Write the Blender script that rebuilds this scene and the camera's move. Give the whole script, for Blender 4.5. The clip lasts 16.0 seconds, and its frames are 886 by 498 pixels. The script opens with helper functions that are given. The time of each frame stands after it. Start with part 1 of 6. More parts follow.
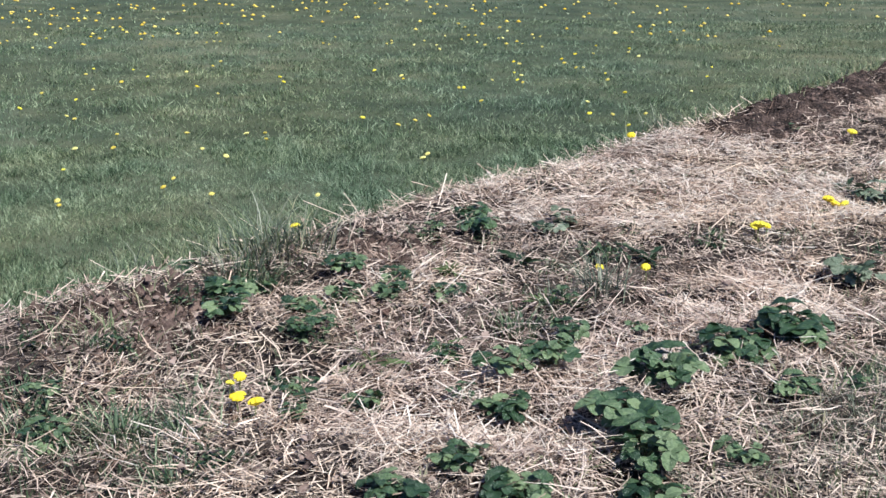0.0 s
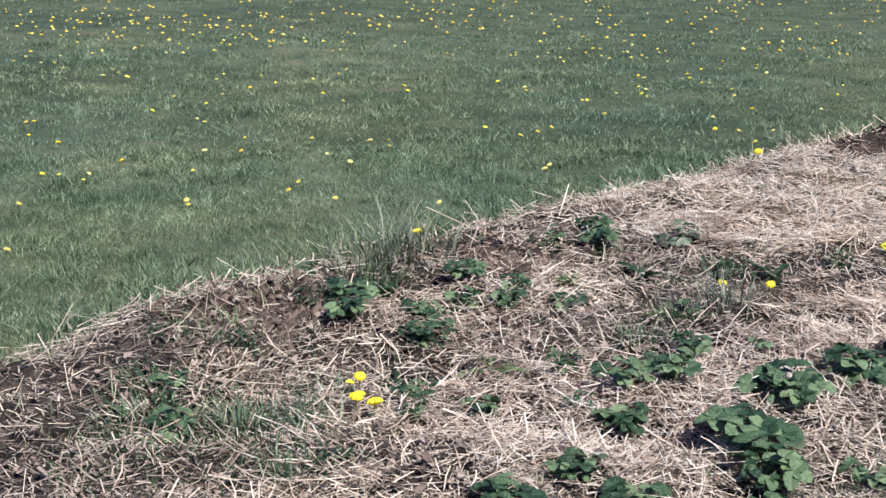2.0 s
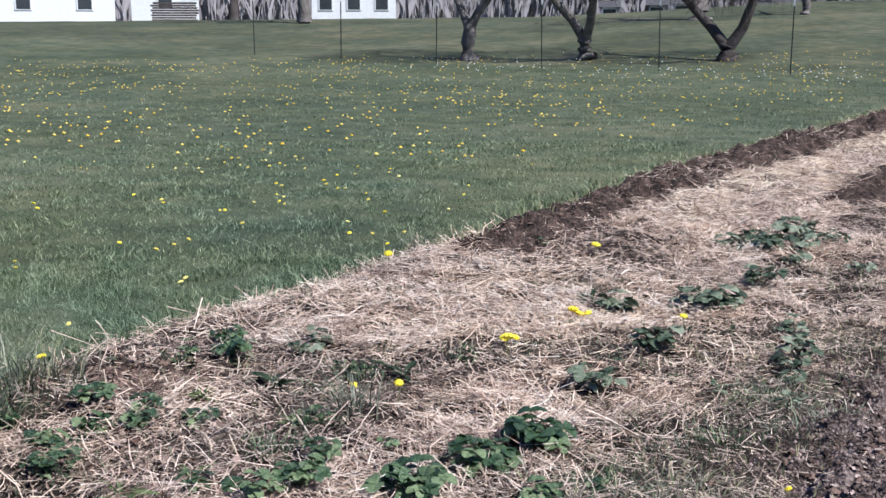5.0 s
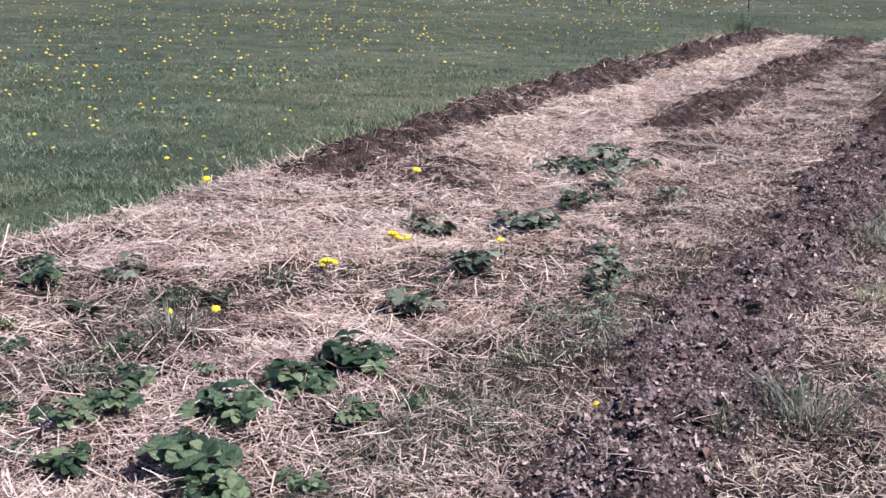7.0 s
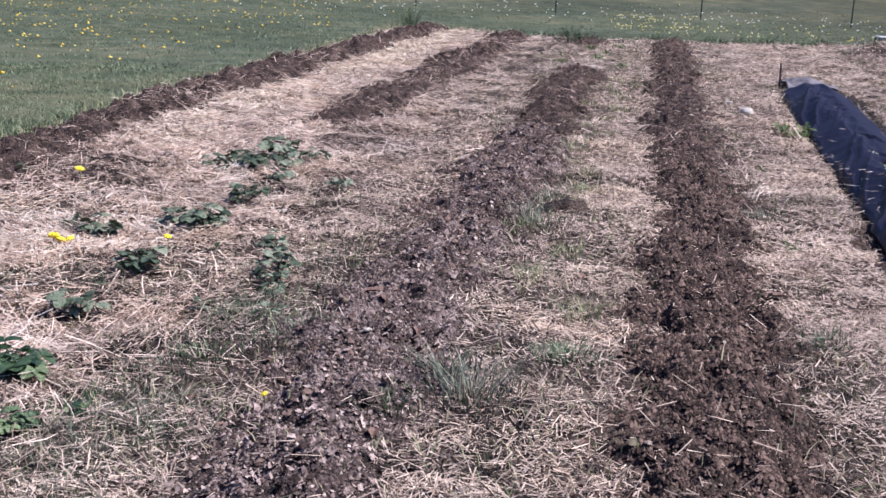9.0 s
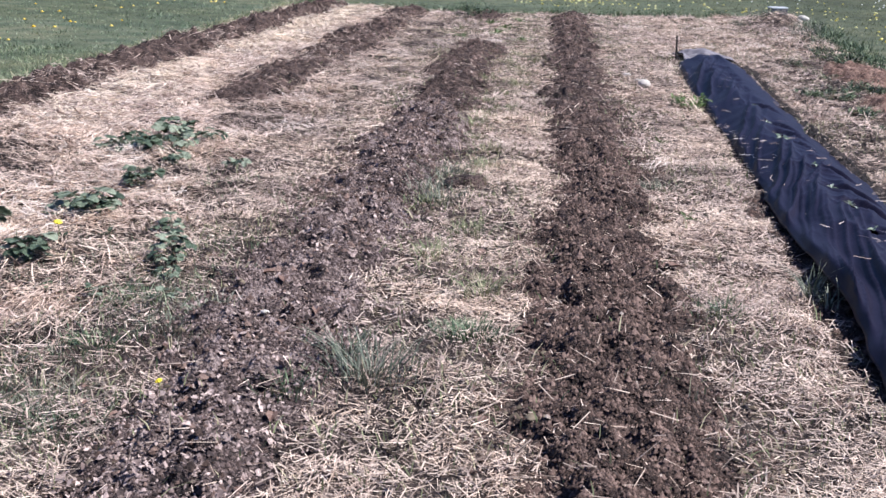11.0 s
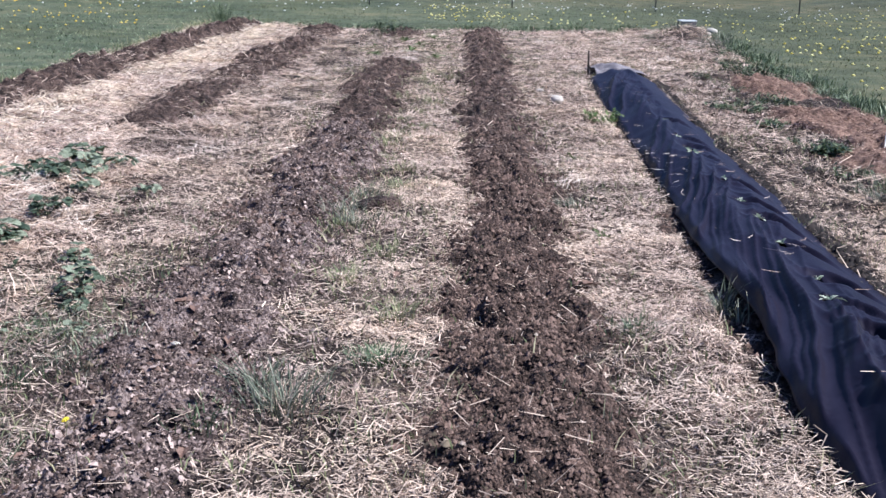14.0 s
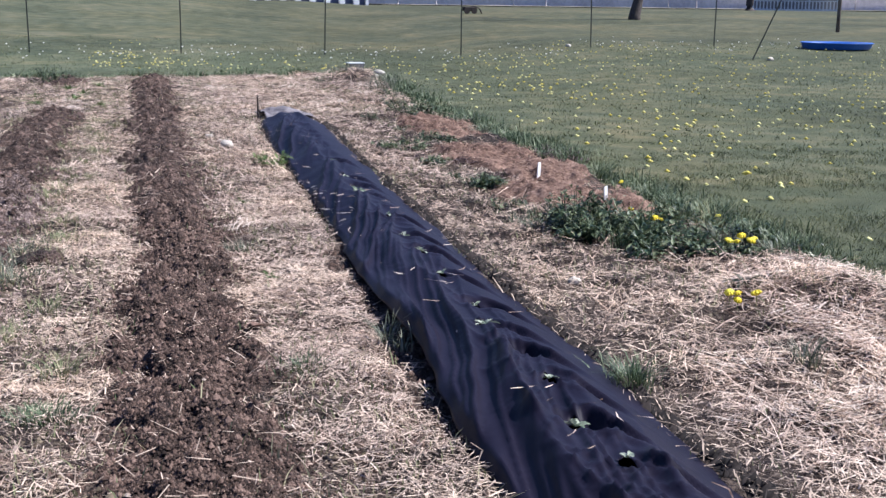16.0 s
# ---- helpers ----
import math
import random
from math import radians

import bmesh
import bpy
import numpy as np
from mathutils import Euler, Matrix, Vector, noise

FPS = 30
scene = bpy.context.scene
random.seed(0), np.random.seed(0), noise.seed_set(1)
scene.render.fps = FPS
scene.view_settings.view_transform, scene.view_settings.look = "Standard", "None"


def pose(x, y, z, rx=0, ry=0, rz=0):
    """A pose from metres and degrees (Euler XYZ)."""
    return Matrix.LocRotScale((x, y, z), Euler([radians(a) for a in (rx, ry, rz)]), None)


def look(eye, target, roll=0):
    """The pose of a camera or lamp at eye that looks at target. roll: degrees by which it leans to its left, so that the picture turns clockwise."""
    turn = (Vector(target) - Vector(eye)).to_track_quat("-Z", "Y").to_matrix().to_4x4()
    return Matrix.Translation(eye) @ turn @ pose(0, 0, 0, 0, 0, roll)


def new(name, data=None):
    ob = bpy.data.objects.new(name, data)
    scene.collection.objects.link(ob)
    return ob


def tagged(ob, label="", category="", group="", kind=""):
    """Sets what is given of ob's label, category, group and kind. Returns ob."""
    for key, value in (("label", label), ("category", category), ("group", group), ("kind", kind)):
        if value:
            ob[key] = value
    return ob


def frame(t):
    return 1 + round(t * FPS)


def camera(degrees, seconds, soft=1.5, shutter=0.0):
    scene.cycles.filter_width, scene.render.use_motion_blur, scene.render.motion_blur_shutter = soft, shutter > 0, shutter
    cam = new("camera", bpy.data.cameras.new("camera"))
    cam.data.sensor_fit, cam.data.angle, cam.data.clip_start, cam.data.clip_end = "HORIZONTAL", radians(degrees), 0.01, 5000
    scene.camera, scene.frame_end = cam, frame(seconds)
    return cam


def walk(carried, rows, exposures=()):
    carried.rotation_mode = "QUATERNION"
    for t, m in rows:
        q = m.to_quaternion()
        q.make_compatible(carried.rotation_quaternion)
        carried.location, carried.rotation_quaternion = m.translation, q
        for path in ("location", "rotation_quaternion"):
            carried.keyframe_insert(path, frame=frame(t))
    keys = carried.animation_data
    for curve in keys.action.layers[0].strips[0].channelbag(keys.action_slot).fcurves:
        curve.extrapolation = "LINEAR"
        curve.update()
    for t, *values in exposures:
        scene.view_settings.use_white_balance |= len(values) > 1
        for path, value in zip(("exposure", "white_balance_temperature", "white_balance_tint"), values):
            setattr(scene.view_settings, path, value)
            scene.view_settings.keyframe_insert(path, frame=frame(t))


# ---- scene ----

# camera: seconds, x, y, z, yaw, pitch, roll (rows of the garden run along y)
cam = camera(39.53, 16.0, soft=1.5)
PATH = [
    (0.0, 0.000, 0.000, 1.400, 43.09, -15.61, -0.42),
    (0.5, -0.013, -0.012, 1.404, 45.60, -15.76, 1.42),
    (1.0, -0.011, -0.020, 1.395, 47.22, -15.20, 0.34),
    (1.5, -0.006, -0.017, 1.402, 47.06, -14.97, 0.57),
    (2.0, -0.007, -0.025, 1.384, 48.61, -15.00, 0.09),
    (2.5, -0.001, -0.019, 1.387, 49.23, -15.33, 0.12),
    (3.0, 0.028, -0.002, 1.397, 45.82, -14.80, 0.89),
    (3.5, 0.062, 0.008, 1.423, 40.18, -14.16, 0.93),
    (4.0, 0.087, 0.016, 1.432, 36.60, -12.64, 0.42),
    (4.2, 0.104, 0.018, 1.418, 35.46, -11.74, 0.17),
    (6.3, 0.112, 0.007, 1.418, 28.74, -10.25, 1.43),
    (6.5, 0.121, 0.015, 1.411, 27.70, -11.47, 1.35),
    (7.0, 0.137, 0.028, 1.407, 24.20, -13.44, 1.37),
    (7.5, 0.129, 0.024, 1.409, 22.02, -13.71, 1.35),
    (8.0, 0.186, 0.022, 1.410, 20.36, -12.86, 0.50),
    (8.5, 0.191, 0.004, 1.405, 12.08, -13.22, 2.83),
    (9.0, 0.220, 0.004, 1.409, 9.26, -13.25, 2.18),
    (9.5, 0.259, -0.006, 1.400, 5.78, -13.15, 1.89),
    (9.7, 0.271, 0.001, 1.412, 4.78, -13.63, 1.77),
    (11.8, 0.244, 0.054, 1.406, 4.92, -14.70, 1.80),
    (12.0, 0.249, 0.059, 1.404, 5.43, -14.96, 1.91),
    (12.5, 0.264, 0.065, 1.407, 5.11, -15.07, 1.41),
    (13.0, 0.272, 0.065, 1.391, 3.48, -16.14, 1.74),
    (13.5, 0.286, 0.066, 1.401, 1.76, -16.12, 1.77),
    (14.0, 0.282, 0.070, 1.440, 1.07, -13.43, 1.19),
    (14.5, 0.280, 0.055, 1.456, -0.59, -11.39, 0.88),
    (15.0, 0.326, 0.027, 1.450, -4.11, -9.32, 0.40),
    (15.5, 0.349, 0.000, 1.449, -9.83, -10.16, 0.44),
    (16.0, 0.368, -0.020, 1.453, -13.68, -11.22, 0.77),
]
ROWS_XYZ = [(t, Matrix.Translation((x, y, z)) @ pose(0, 0, 0, 0, 0, yaw) @ pose(0, 0, 0, 90 + pitch) @ pose(0, 0, 0, 0, 0, roll)) for t, x, y, z, yaw, pitch, roll in PATH]
walk(cam, ROWS_XYZ, exposures=[(0.0, 0.5, 5750, 6), (4.2, 0.5, 5750, 6), (6.5, 0.5, 5800, 22), (9.6, 0.65, 5750, 19), (12.0, 0.9, 5800, 13), (14.5, 0.85, 5650, 13), (16.0, 0.85, 5850, 14)])

# ---- light ----
SUN_EL, SUN_AZ = 50.0, 97.0   # degrees; azimuth clockwise from +y
world = bpy.data.worlds.new("world")
scene.world = world
world.use_nodes = True
wn, wl = world.node_tree.nodes, world.node_tree.links
sky = wn.new("ShaderNodeTexSky")
sky.sky_type, sky.sun_disc = "NISHITA", False
sky.sun_elevation, sky.sun_rotation = radians(SUN_EL), radians(SUN_AZ)
sky.air_density, sky.dust_density, sky.ozone_density = 1.0, 0.3, 2.0
cool = wn.new("ShaderNodeMix")
cool.data_type, cool.blend_type = "RGBA", "MULTIPLY"
cool.inputs["Factor"].default_value = 1.0
for slot in cool.inputs:
    if slot.type == "RGBA" and slot.name == "B":
        slot.default_value = (0.95, 1.02, 1.36, 1.0)
    if slot.type == "RGBA" and slot.name == "A":
        wl.new(sky.outputs[0], slot)
for slot in cool.outputs:
    if slot.type == "RGBA":
        wl.new(slot, wn["Background"].inputs[0])
wn["Background"].inputs[1].default_value = 0.05
sun = new("sun", bpy.data.lights.new("sun", "SUN"))
sun.data.energy, sun.data.angle, sun.data.color = 5.0, radians(0.53), (1.0, 0.95, 0.87)
sd = Vector((math.sin(radians(SUN_AZ)) * math.cos(radians(SUN_EL)), math.cos(radians(SUN_AZ)) * math.cos(radians(SUN_EL)), math.sin(radians(SUN_EL))))
sun.matrix_world = look(sd * 60, (0, 0, 0))


# ---- materials ----
def mat(name, c1, c2, scale=8.0, rough=0.85, metal=0.0, bump=0.0, bump_scale=60.0, per="", c3=None, dist=0.02, spec=0.3, thin=0.0, span=0.2):
    """Two colours mixed by noise at two scales; per: 'island' or 'object' shifts the mix for each piece."""
    m = bpy.data.materials.new(name)
    m.use_nodes = True
    n, l = m.node_tree.nodes, m.node_tree.links
    b = n["Principled BSDF"]
    b.inputs["Roughness"].default_value, b.inputs["Metallic"].default_value = rough, metal
    b.inputs["Specular IOR Level"].default_value = spec
    co = n.new("ShaderNodeTexCoord")
    big, small = n.new("ShaderNodeTexNoise"), n.new("ShaderNodeTexNoise")
    big.inputs["Scale"].default_value, small.inputs["Scale"].default_value = scale, scale * 9
    big.inputs["Detail"].default_value, small.inputs["Detail"].default_value = 6, 4
    l.new(co.outputs["Object"], big.inputs["Vector"])
    l.new(co.outputs["Object"], small.inputs["Vector"])
    add = n.new("ShaderNodeMath")
    add.operation = "ADD"
    l.new(big.outputs[0], add.inputs[0])
    l.new(small.outputs[0], add.inputs[1])
    val = add.outputs[0]
    if per:
        if per == "island":
            rnd = n.new("ShaderNodeNewGeometry").outputs["Random Per Island"]
        else:
            rnd = n.new("ShaderNodeObjectInfo").outputs["Random"]
        ad2 = n.new("ShaderNodeMath")
        ad2.operation = "MULTIPLY_ADD"
        ad2.inputs[1].default_value = 0.9
        l.new(rnd, ad2.inputs[0])
        sub = n.new("ShaderNodeMath")
        sub.operation = "SUBTRACT"
        sub.inputs[1].default_value = 0.45
        l.new(val, sub.inputs[0])
        l.new(sub.outputs[0], ad2.inputs[2])
        val = ad2.outputs[0]
    ramp = n.new("ShaderNodeValToRGB")
    e = ramp.color_ramp.elements
    e[0].position, e[1].position = 0.5 - span, 0.5 + span
    e[0].color, e[1].color = (*c1, 1), (*c2, 1)
    if c3:
        x = e.new(0.5)
        x.color = (*c3, 1)
    half = n.new("ShaderNodeMath")
    half.operation = "MULTIPLY"
    half.inputs[1].default_value = 0.5
    l.new(val, half.inputs[0])
    l.new(half.outputs[0], ramp.inputs[0])
    l.new(ramp.outputs[0], b.inputs["Base Color"])
    if bump:
        t = n.new("ShaderNodeTexNoise")
        t.inputs["Scale"].default_value, t.inputs["Detail"].default_value = bump_scale, 8
        l.new(co.outputs["Object"], t.inputs["Vector"])
        bp = n.new("ShaderNodeBump")
        bp.inputs["Strength"].default_value, bp.inputs["Distance"].default_value = bump, dist
        l.new(t.outputs[0], bp.inputs["Height"])
        l.new(bp.outputs[0], b.inputs["Normal"])
    if thin:
        tr = n.new("ShaderNodeBsdfTranslucent")
        l.new(ramp.outputs[0], tr.inputs[0])
        mx = n.new("ShaderNodeMixShader")
        mx.inputs[0].default_value = thin
        l.new(b.outputs[0], mx.inputs[1])
        l.new(tr.outputs[0], mx.inputs[2])
        l.new(mx.outputs[0], n["Material Output"].inputs[0])
    return m


M_LAWN = mat("lawn_ground", (0.034, 0.044, 0.022), (0.125, 0.124, 0.070), 0.22, 0.95, bump=0.5, bump_scale=140, dist=0.012, c3=(0.066, 0.079, 0.041), span=0.14)
pn, pl = M_LAWN.node_tree.nodes, M_LAWN.node_tree.links
shader = pn["Principled BSDF"]
mown = shader.inputs["Base Color"].links[0].from_socket
geo, sep, rng_, pale = pn.new("ShaderNodeNewGeometry"), pn.new("ShaderNodeSeparateXYZ"), pn.new("ShaderNodeMapRange"), pn.new("ShaderNodeMixRGB")
rng_.inputs[1].default_value, rng_.inputs[2].default_value = 34.0, 38.0
pale.blend_type, pale.inputs[2].default_value = "MULTIPLY", (1.03, 0.96, 0.98, 1.0)
pl.new(geo.outputs["Position"], sep.inputs[0])
pl.new(sep.outputs["Y"], rng_.inputs[0])
pl.new(rng_.outputs[0], pale.inputs[0])
pl.new(mown, pale.inputs[1])
# side lawn beyond the mulch: darker olive turf, partly tinted for the sun's angle
side, olive = pn.new("ShaderNodeMapRange"), pn.new("ShaderNodeMixRGB")
side.inputs[1].default_value, side.inputs[2].default_value = 2.0, 6.0
olive.blend_type, olive.inputs[2].default_value = "MULTIPLY", (0.90, 0.86, 0.80, 1.0)
pl.new(sep.outputs["X"], side.inputs[0])
pl.new(side.outputs[0], olive.inputs[0])
pl.new(pale.outputs[0], olive.inputs[1])
pl.new(olive.outputs[0], shader.inputs["Base Color"])
M_BLADE = mat("grass_blade", (0.020, 0.038, 0.018), (0.36, 0.41, 0.25), 1.6, 0.5, per="island", c3=(0.096, 0.142, 0.066), thin=0.12, span=0.19)

M_SIDEBLADE = mat("side_lawn_blade", (0.026, 0.038, 0.017), (0.235, 0.245, 0.120), 1.6, 0.5, per="island", c3=(0.078, 0.097, 0.038), thin=0.12, span=0.19)


def mottle(m, scale, tint_a, tint_b):
    """Multiplies a material's colour by two tints in soft patches."""
    n, l = m.node_tree.nodes, m.node_tree.links
    paint = n["Principled BSDF"].inputs["Base Color"]
    was = paint.links[0].from_socket
    where, spots = n.new("ShaderNodeTexCoord"), n.new("ShaderNodeTexNoise")
    spots.inputs["Scale"].default_value, spots.inputs["Detail"].default_value = scale, 5
    l.new(where.outputs["Object"], spots.inputs["Vector"])
    ramp, mix = n.new("ShaderNodeValToRGB"), n.new("ShaderNodeMixRGB")
    ends = ramp.color_ramp.elements
    ends[0].position, ends[1].position = 0.40, 0.60
    ends[0].color, ends[1].color = (*tint_a, 1), (*tint_b, 1)
    mix.blend_type, mix.inputs[0].default_value = "MULTIPLY", 1.0
    l.new(spots.outputs[0], ramp.inputs[0])
    l.new(was, mix.inputs[1])
    l.new(ramp.outputs[0], mix.inputs[2])
    l.new(mix.outputs[0], paint)
    for node in n:
        if node.type == "BSDF_TRANSLUCENT":
            l.new(mix.outputs[0], node.inputs[0])


for turf in (M_LAWN, M_BLADE):
    mottle(turf, 1.3, (0.97, 1.02, 1.08), (1.12, 1.09, 1.10))
    mottle(turf, 0.3, (0.97, 1.0, 1.03), (1.06, 1.02, 0.96))
M_DRYBLADE = mat("dry_grass", (0.13, 0.165, 0.075), (0.48, 0.43, 0.27), 2, 0.7, per="island", c3=(0.25, 0.27, 0.14), thin=0.2)
M_TUFT = mat("tuft_blade", (0.03, 0.055, 0.028), (0.33, 0.38, 0.23), 3, 0.5, per="island", c3=(0.085, 0.125, 0.060), thin=0.12)
M_GREYGRASS = mat("grey_grass", (0.05, 0.065, 0.045), (0.36, 0.36, 0.27), 3, 0.6, per="island", c3=(0.14, 0.155, 0.105), thin=0.12)
M_BED = mat("bed_soil", (0.010, 0.007, 0.006), (0.16, 0.12, 0.093), 2.4, 0.97, bump=1.0, bump_scale=70, dist=0.04, c3=(0.055, 0.039, 0.031), span=0.15)
M_SOIL = mat("dug_soil", (0.009, 0.006, 0.005), (0.18, 0.122, 0.098), 9.0, 0.97, bump=1.0, bump_scale=75, dist=0.05, c3=(0.068, 0.045, 0.036), span=0.115)
M_OLDSOIL = mat("old_soil", (0.011, 0.008, 0.008), (0.36, 0.28, 0.25), 9.0, 0.97, bump=1.0, bump_scale=80, dist=0.05, c3=(0.125, 0.088, 0.077), span=0.12)
M_CLOD = mat("soil_clod", (0.022, 0.014, 0.011), (0.20, 0.135, 0.108), 9, 0.97, bump=0.8, bump_scale=120, dist=0.01, per="island", c3=(0.080, 0.051, 0.040))
M_OLDCRUMB = mat("old_crumb", (0.016, 0.011, 0.010), (0.34, 0.26, 0.23), 9, 0.97, per="island", c3=(0.118, 0.083, 0.072))
M_DRYSOIL = mat("dry_crumb", (0.08, 0.058, 0.047), (0.40, 0.32, 0.265), 9, 0.97, bump=0.8, bump_scale=120, dist=0.01, per="island", c3=(0.20, 0.15, 0.124))
M_STRAW = mat("straw", (0.15, 0.096, 0.068), (0.92, 0.77, 0.65), 2.2, 0.45, per="island", c3=(0.62, 0.475, 0.38), thin=0.1)
M_CHAFF = mat("chopped_straw", (0.17, 0.120, 0.092), (0.92, 0.77, 0.64), 2.2, 0.5, per="island", c3=(0.65, 0.515, 0.415), thin=0.1)
for litter in (M_STRAW, M_CHAFF):
    mottle(litter, 1.4, (0.86, 0.83, 0.82), (1.05, 1.03, 0.98))
    mottle(litter, 0.5, (0.97, 0.97, 0.99), (1.04, 1.02, 0.98))
M_FLAKE = mat("leaf_flake", (0.030, 0.021, 0.019), (0.50, 0.39, 0.34), 6, 0.9, per="island", c3=(0.190, 0.138, 0.120))
M_PALESTRAW = mat("pale_straw", (0.46, 0.36, 0.28), (0.94, 0.84, 0.73), 2.2, 0.42, per="island", c3=(0.76, 0.64, 0.53), thin=0.1)
M_GOLD = mat("golden_straw", (0.44, 0.33, 0.22), (0.94, 0.83, 0.66), 1.5, 0.45, per="island", c3=(0.78, 0.65, 0.48), thin=0.1)
M_SOD = mat("torn_sod", (0.035, 0.027, 0.018), (0.20, 0.16, 0.11), 9, 0.95, per="island", c3=(0.085, 0.066, 0.045))
M_THATCH = mat("old_thatch", (0.025, 0.018, 0.014), (0.58, 0.46, 0.36), 2.2, 0.8, per="island", c3=(0.30, 0.23, 0.182))
M_PEAT = mat("rusty_mulch", (0.060, 0.036, 0.027), (0.29, 0.190, 0.142), 5, 0.97, bump=0.8, bump_scale=150, dist=0.01, c3=(0.160, 0.097, 0.072), span=0.11)
M_PEATBIT = mat("rusty_needles", (0.09, 0.05, 0.036), (0.40, 0.27, 0.20), 4, 0.9, per="island", c3=(0.20, 0.122, 0.088))
M_CLOTH = mat("black_fabric", (0.0062, 0.0053, 0.0115), (0.0155, 0.0135, 0.0255), 5, 0.47, bump=0.12, bump_scale=700, dist=0.002, spec=0.09)
# dark soil chunks by the mulch, and painted shade along the fabric's hem
M_HEM = mat("dark_soil_and_shade", (0.006, 0.005, 0.005), (0.034, 0.026, 0.023), 9, 0.9, per="island", c3=(0.015, 0.011, 0.010))
M_NET = mat("grey_fabric", (0.10, 0.09, 0.10), (0.24, 0.22, 0.23), 9, 0.8, bump=0.2, bump_scale=300)
M_YELLOW = mat("dandelion_yellow", (0.80, 0.60, 0.02), (0.93, 0.83, 0.08), 60, 0.6, per="object", bump=0.6, bump_scale=400, dist=0.004)
M_YELFAR = mat("dandelion_far", (0.72, 0.46, 0.02), (0.90, 0.72, 0.18), 60, 0.6, per="island")
M_YELPALE = mat("dandelion_pale", (0.62, 0.46, 0.05), (0.84, 0.76, 0.26), 60, 0.6, per="object", bump=0.6, bump_scale=400, dist=0.004)
M_SEED = mat("white_puff", (0.60, 0.60, 0.55), (0.82, 0.82, 0.76), 40, 0.9, per="island")
M_LEMON = mat("dandelion_lemon", (0.62, 0.50, 0.06), (0.84, 0.80, 0.36), 60, 0.6, per="island")
M_STEM = mat("plant_stem", (0.12, 0.16, 0.06), (0.24, 0.22, 0.10), 20, 0.6)
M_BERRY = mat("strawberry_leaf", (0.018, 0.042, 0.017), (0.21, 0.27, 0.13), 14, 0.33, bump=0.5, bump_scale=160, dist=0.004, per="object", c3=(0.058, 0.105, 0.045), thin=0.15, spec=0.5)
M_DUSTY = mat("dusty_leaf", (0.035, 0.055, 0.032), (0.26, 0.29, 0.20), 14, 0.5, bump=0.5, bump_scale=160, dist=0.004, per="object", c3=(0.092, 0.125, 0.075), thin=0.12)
M_WEED = mat("weed_leaf", (0.012, 0.028, 0.012), (0.20, 0.235, 0.13), 14, 0.38, bump=0.4, bump_scale=120, dist=0.004, per="island", c3=(0.030, 0.054, 0.023), thin=0.15)
M_PALEWEED = mat("pale_weed", (0.08, 0.13, 0.045), (0.22, 0.28, 0.11), 14, 0.5, per="island", thin=0.25)
M_REDWEED = mat("dark_red_weed", (0.05, 0.032, 0.035), (0.15, 0.10, 0.09), 10, 0.6, per="island")
M_DEAD = mat("dead_leaf", (0.11, 0.062, 0.045), (0.46, 0.36, 0.29), 12, 0.8, per="island", c3=(0.23, 0.155, 0.12))
M_LITTER = mat("leaf_litter", (0.040, 0.027, 0.022), (0.36, 0.265, 0.215), 12, 0.85, per="island", c3=(0.17, 0.115, 0.092))
M_STONE = mat("pale_stone", (0.36, 0.32, 0.27), (0.62, 0.57, 0.50), 14, 0.85, bump=0.6, bump_scale=60)
M_POST = mat("green_post", (0.025, 0.03, 0.025), (0.07, 0.07, 0.06), 6, 0.6, bump=0.2)
M_WHITE = mat("white_paint", (0.66, 0.67, 0.67), (0.82, 0.82, 0.80), 4, 0.5)
M_TAG = mat("white_plastic", (0.75, 0.74, 0.72), (0.86, 0.85, 0.83), 8, 0.4)
M_BARK = mat("grey_bark", (0.06, 0.052, 0.048), (0.27, 0.24, 0.22), 3, 0.95, bump=1.0, bump_scale=14, dist=0.05, c3=(0.145, 0.128, 0.116))
M_DARKBARK = mat("dark_bark", (0.035, 0.03, 0.028), (0.12, 0.10, 0.09), 3, 0.95, bump=1.0, bump_scale=14, dist=0.05)
M_SPROUT = mat("pale_seedling", (0.14, 0.19, 0.12), (0.42, 0.46, 0.36), 20, 0.5, per="object", thin=0.2)
M_NEEDLE = mat("conifer_needles", (0.015, 0.038, 0.016), (0.05, 0.10, 0.04), 1, 0.7, per="island")
M_TIN = mat("white_metal_rib", (0.68, 0.70, 0.73), (0.80, 0.81, 0.82), 0.4, 0.45, bump=0.1, bump_scale=3)
M_SLATE = mat("blue_metal_sheet", (0.045, 0.06, 0.11), (0.075, 0.095, 0.16), 0.6, 0.5, bump=0.1, bump_scale=3)
# distance haze is mixed into both wood colours, most into the second
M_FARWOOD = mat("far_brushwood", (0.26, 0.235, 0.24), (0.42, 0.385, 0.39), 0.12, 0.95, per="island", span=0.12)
M_HAZE = mat("haze_paled_woods", (0.50, 0.46, 0.48), (0.72, 0.67, 0.69), 0.12, 0.95, per="island", span=0.12)
M_ROOF = mat("dark_roof", (0.05, 0.05, 0.055), (0.12, 0.115, 0.12), 1, 0.8)
M_WALLGREY = mat("grey_siding", (0.16, 0.15, 0.15), (0.27, 0.255, 0.25), 0.6, 0.8)
M_GLASS = mat("dark_glass", (0.02, 0.025, 0.03), (0.05, 0.055, 0.06), 2, 0.1, spec=0.6)
M_BLUE = mat("blue_plastic", (0.02, 0.09, 0.38), (0.04, 0.15, 0.50), 2, 0.4, spec=0.5)
M_RUST = mat("rusty_iron", (0.012, 0.011, 0.011), (0.05, 0.04, 0.036), 4, 0.85, bump=0.4, bump_scale=20)
M_FIELD = mat("dry_field", (0.30, 0.27, 0.20), (0.44, 0.40, 0.30), 0.02, 0.95, bump=0.3, bump_scale=2)


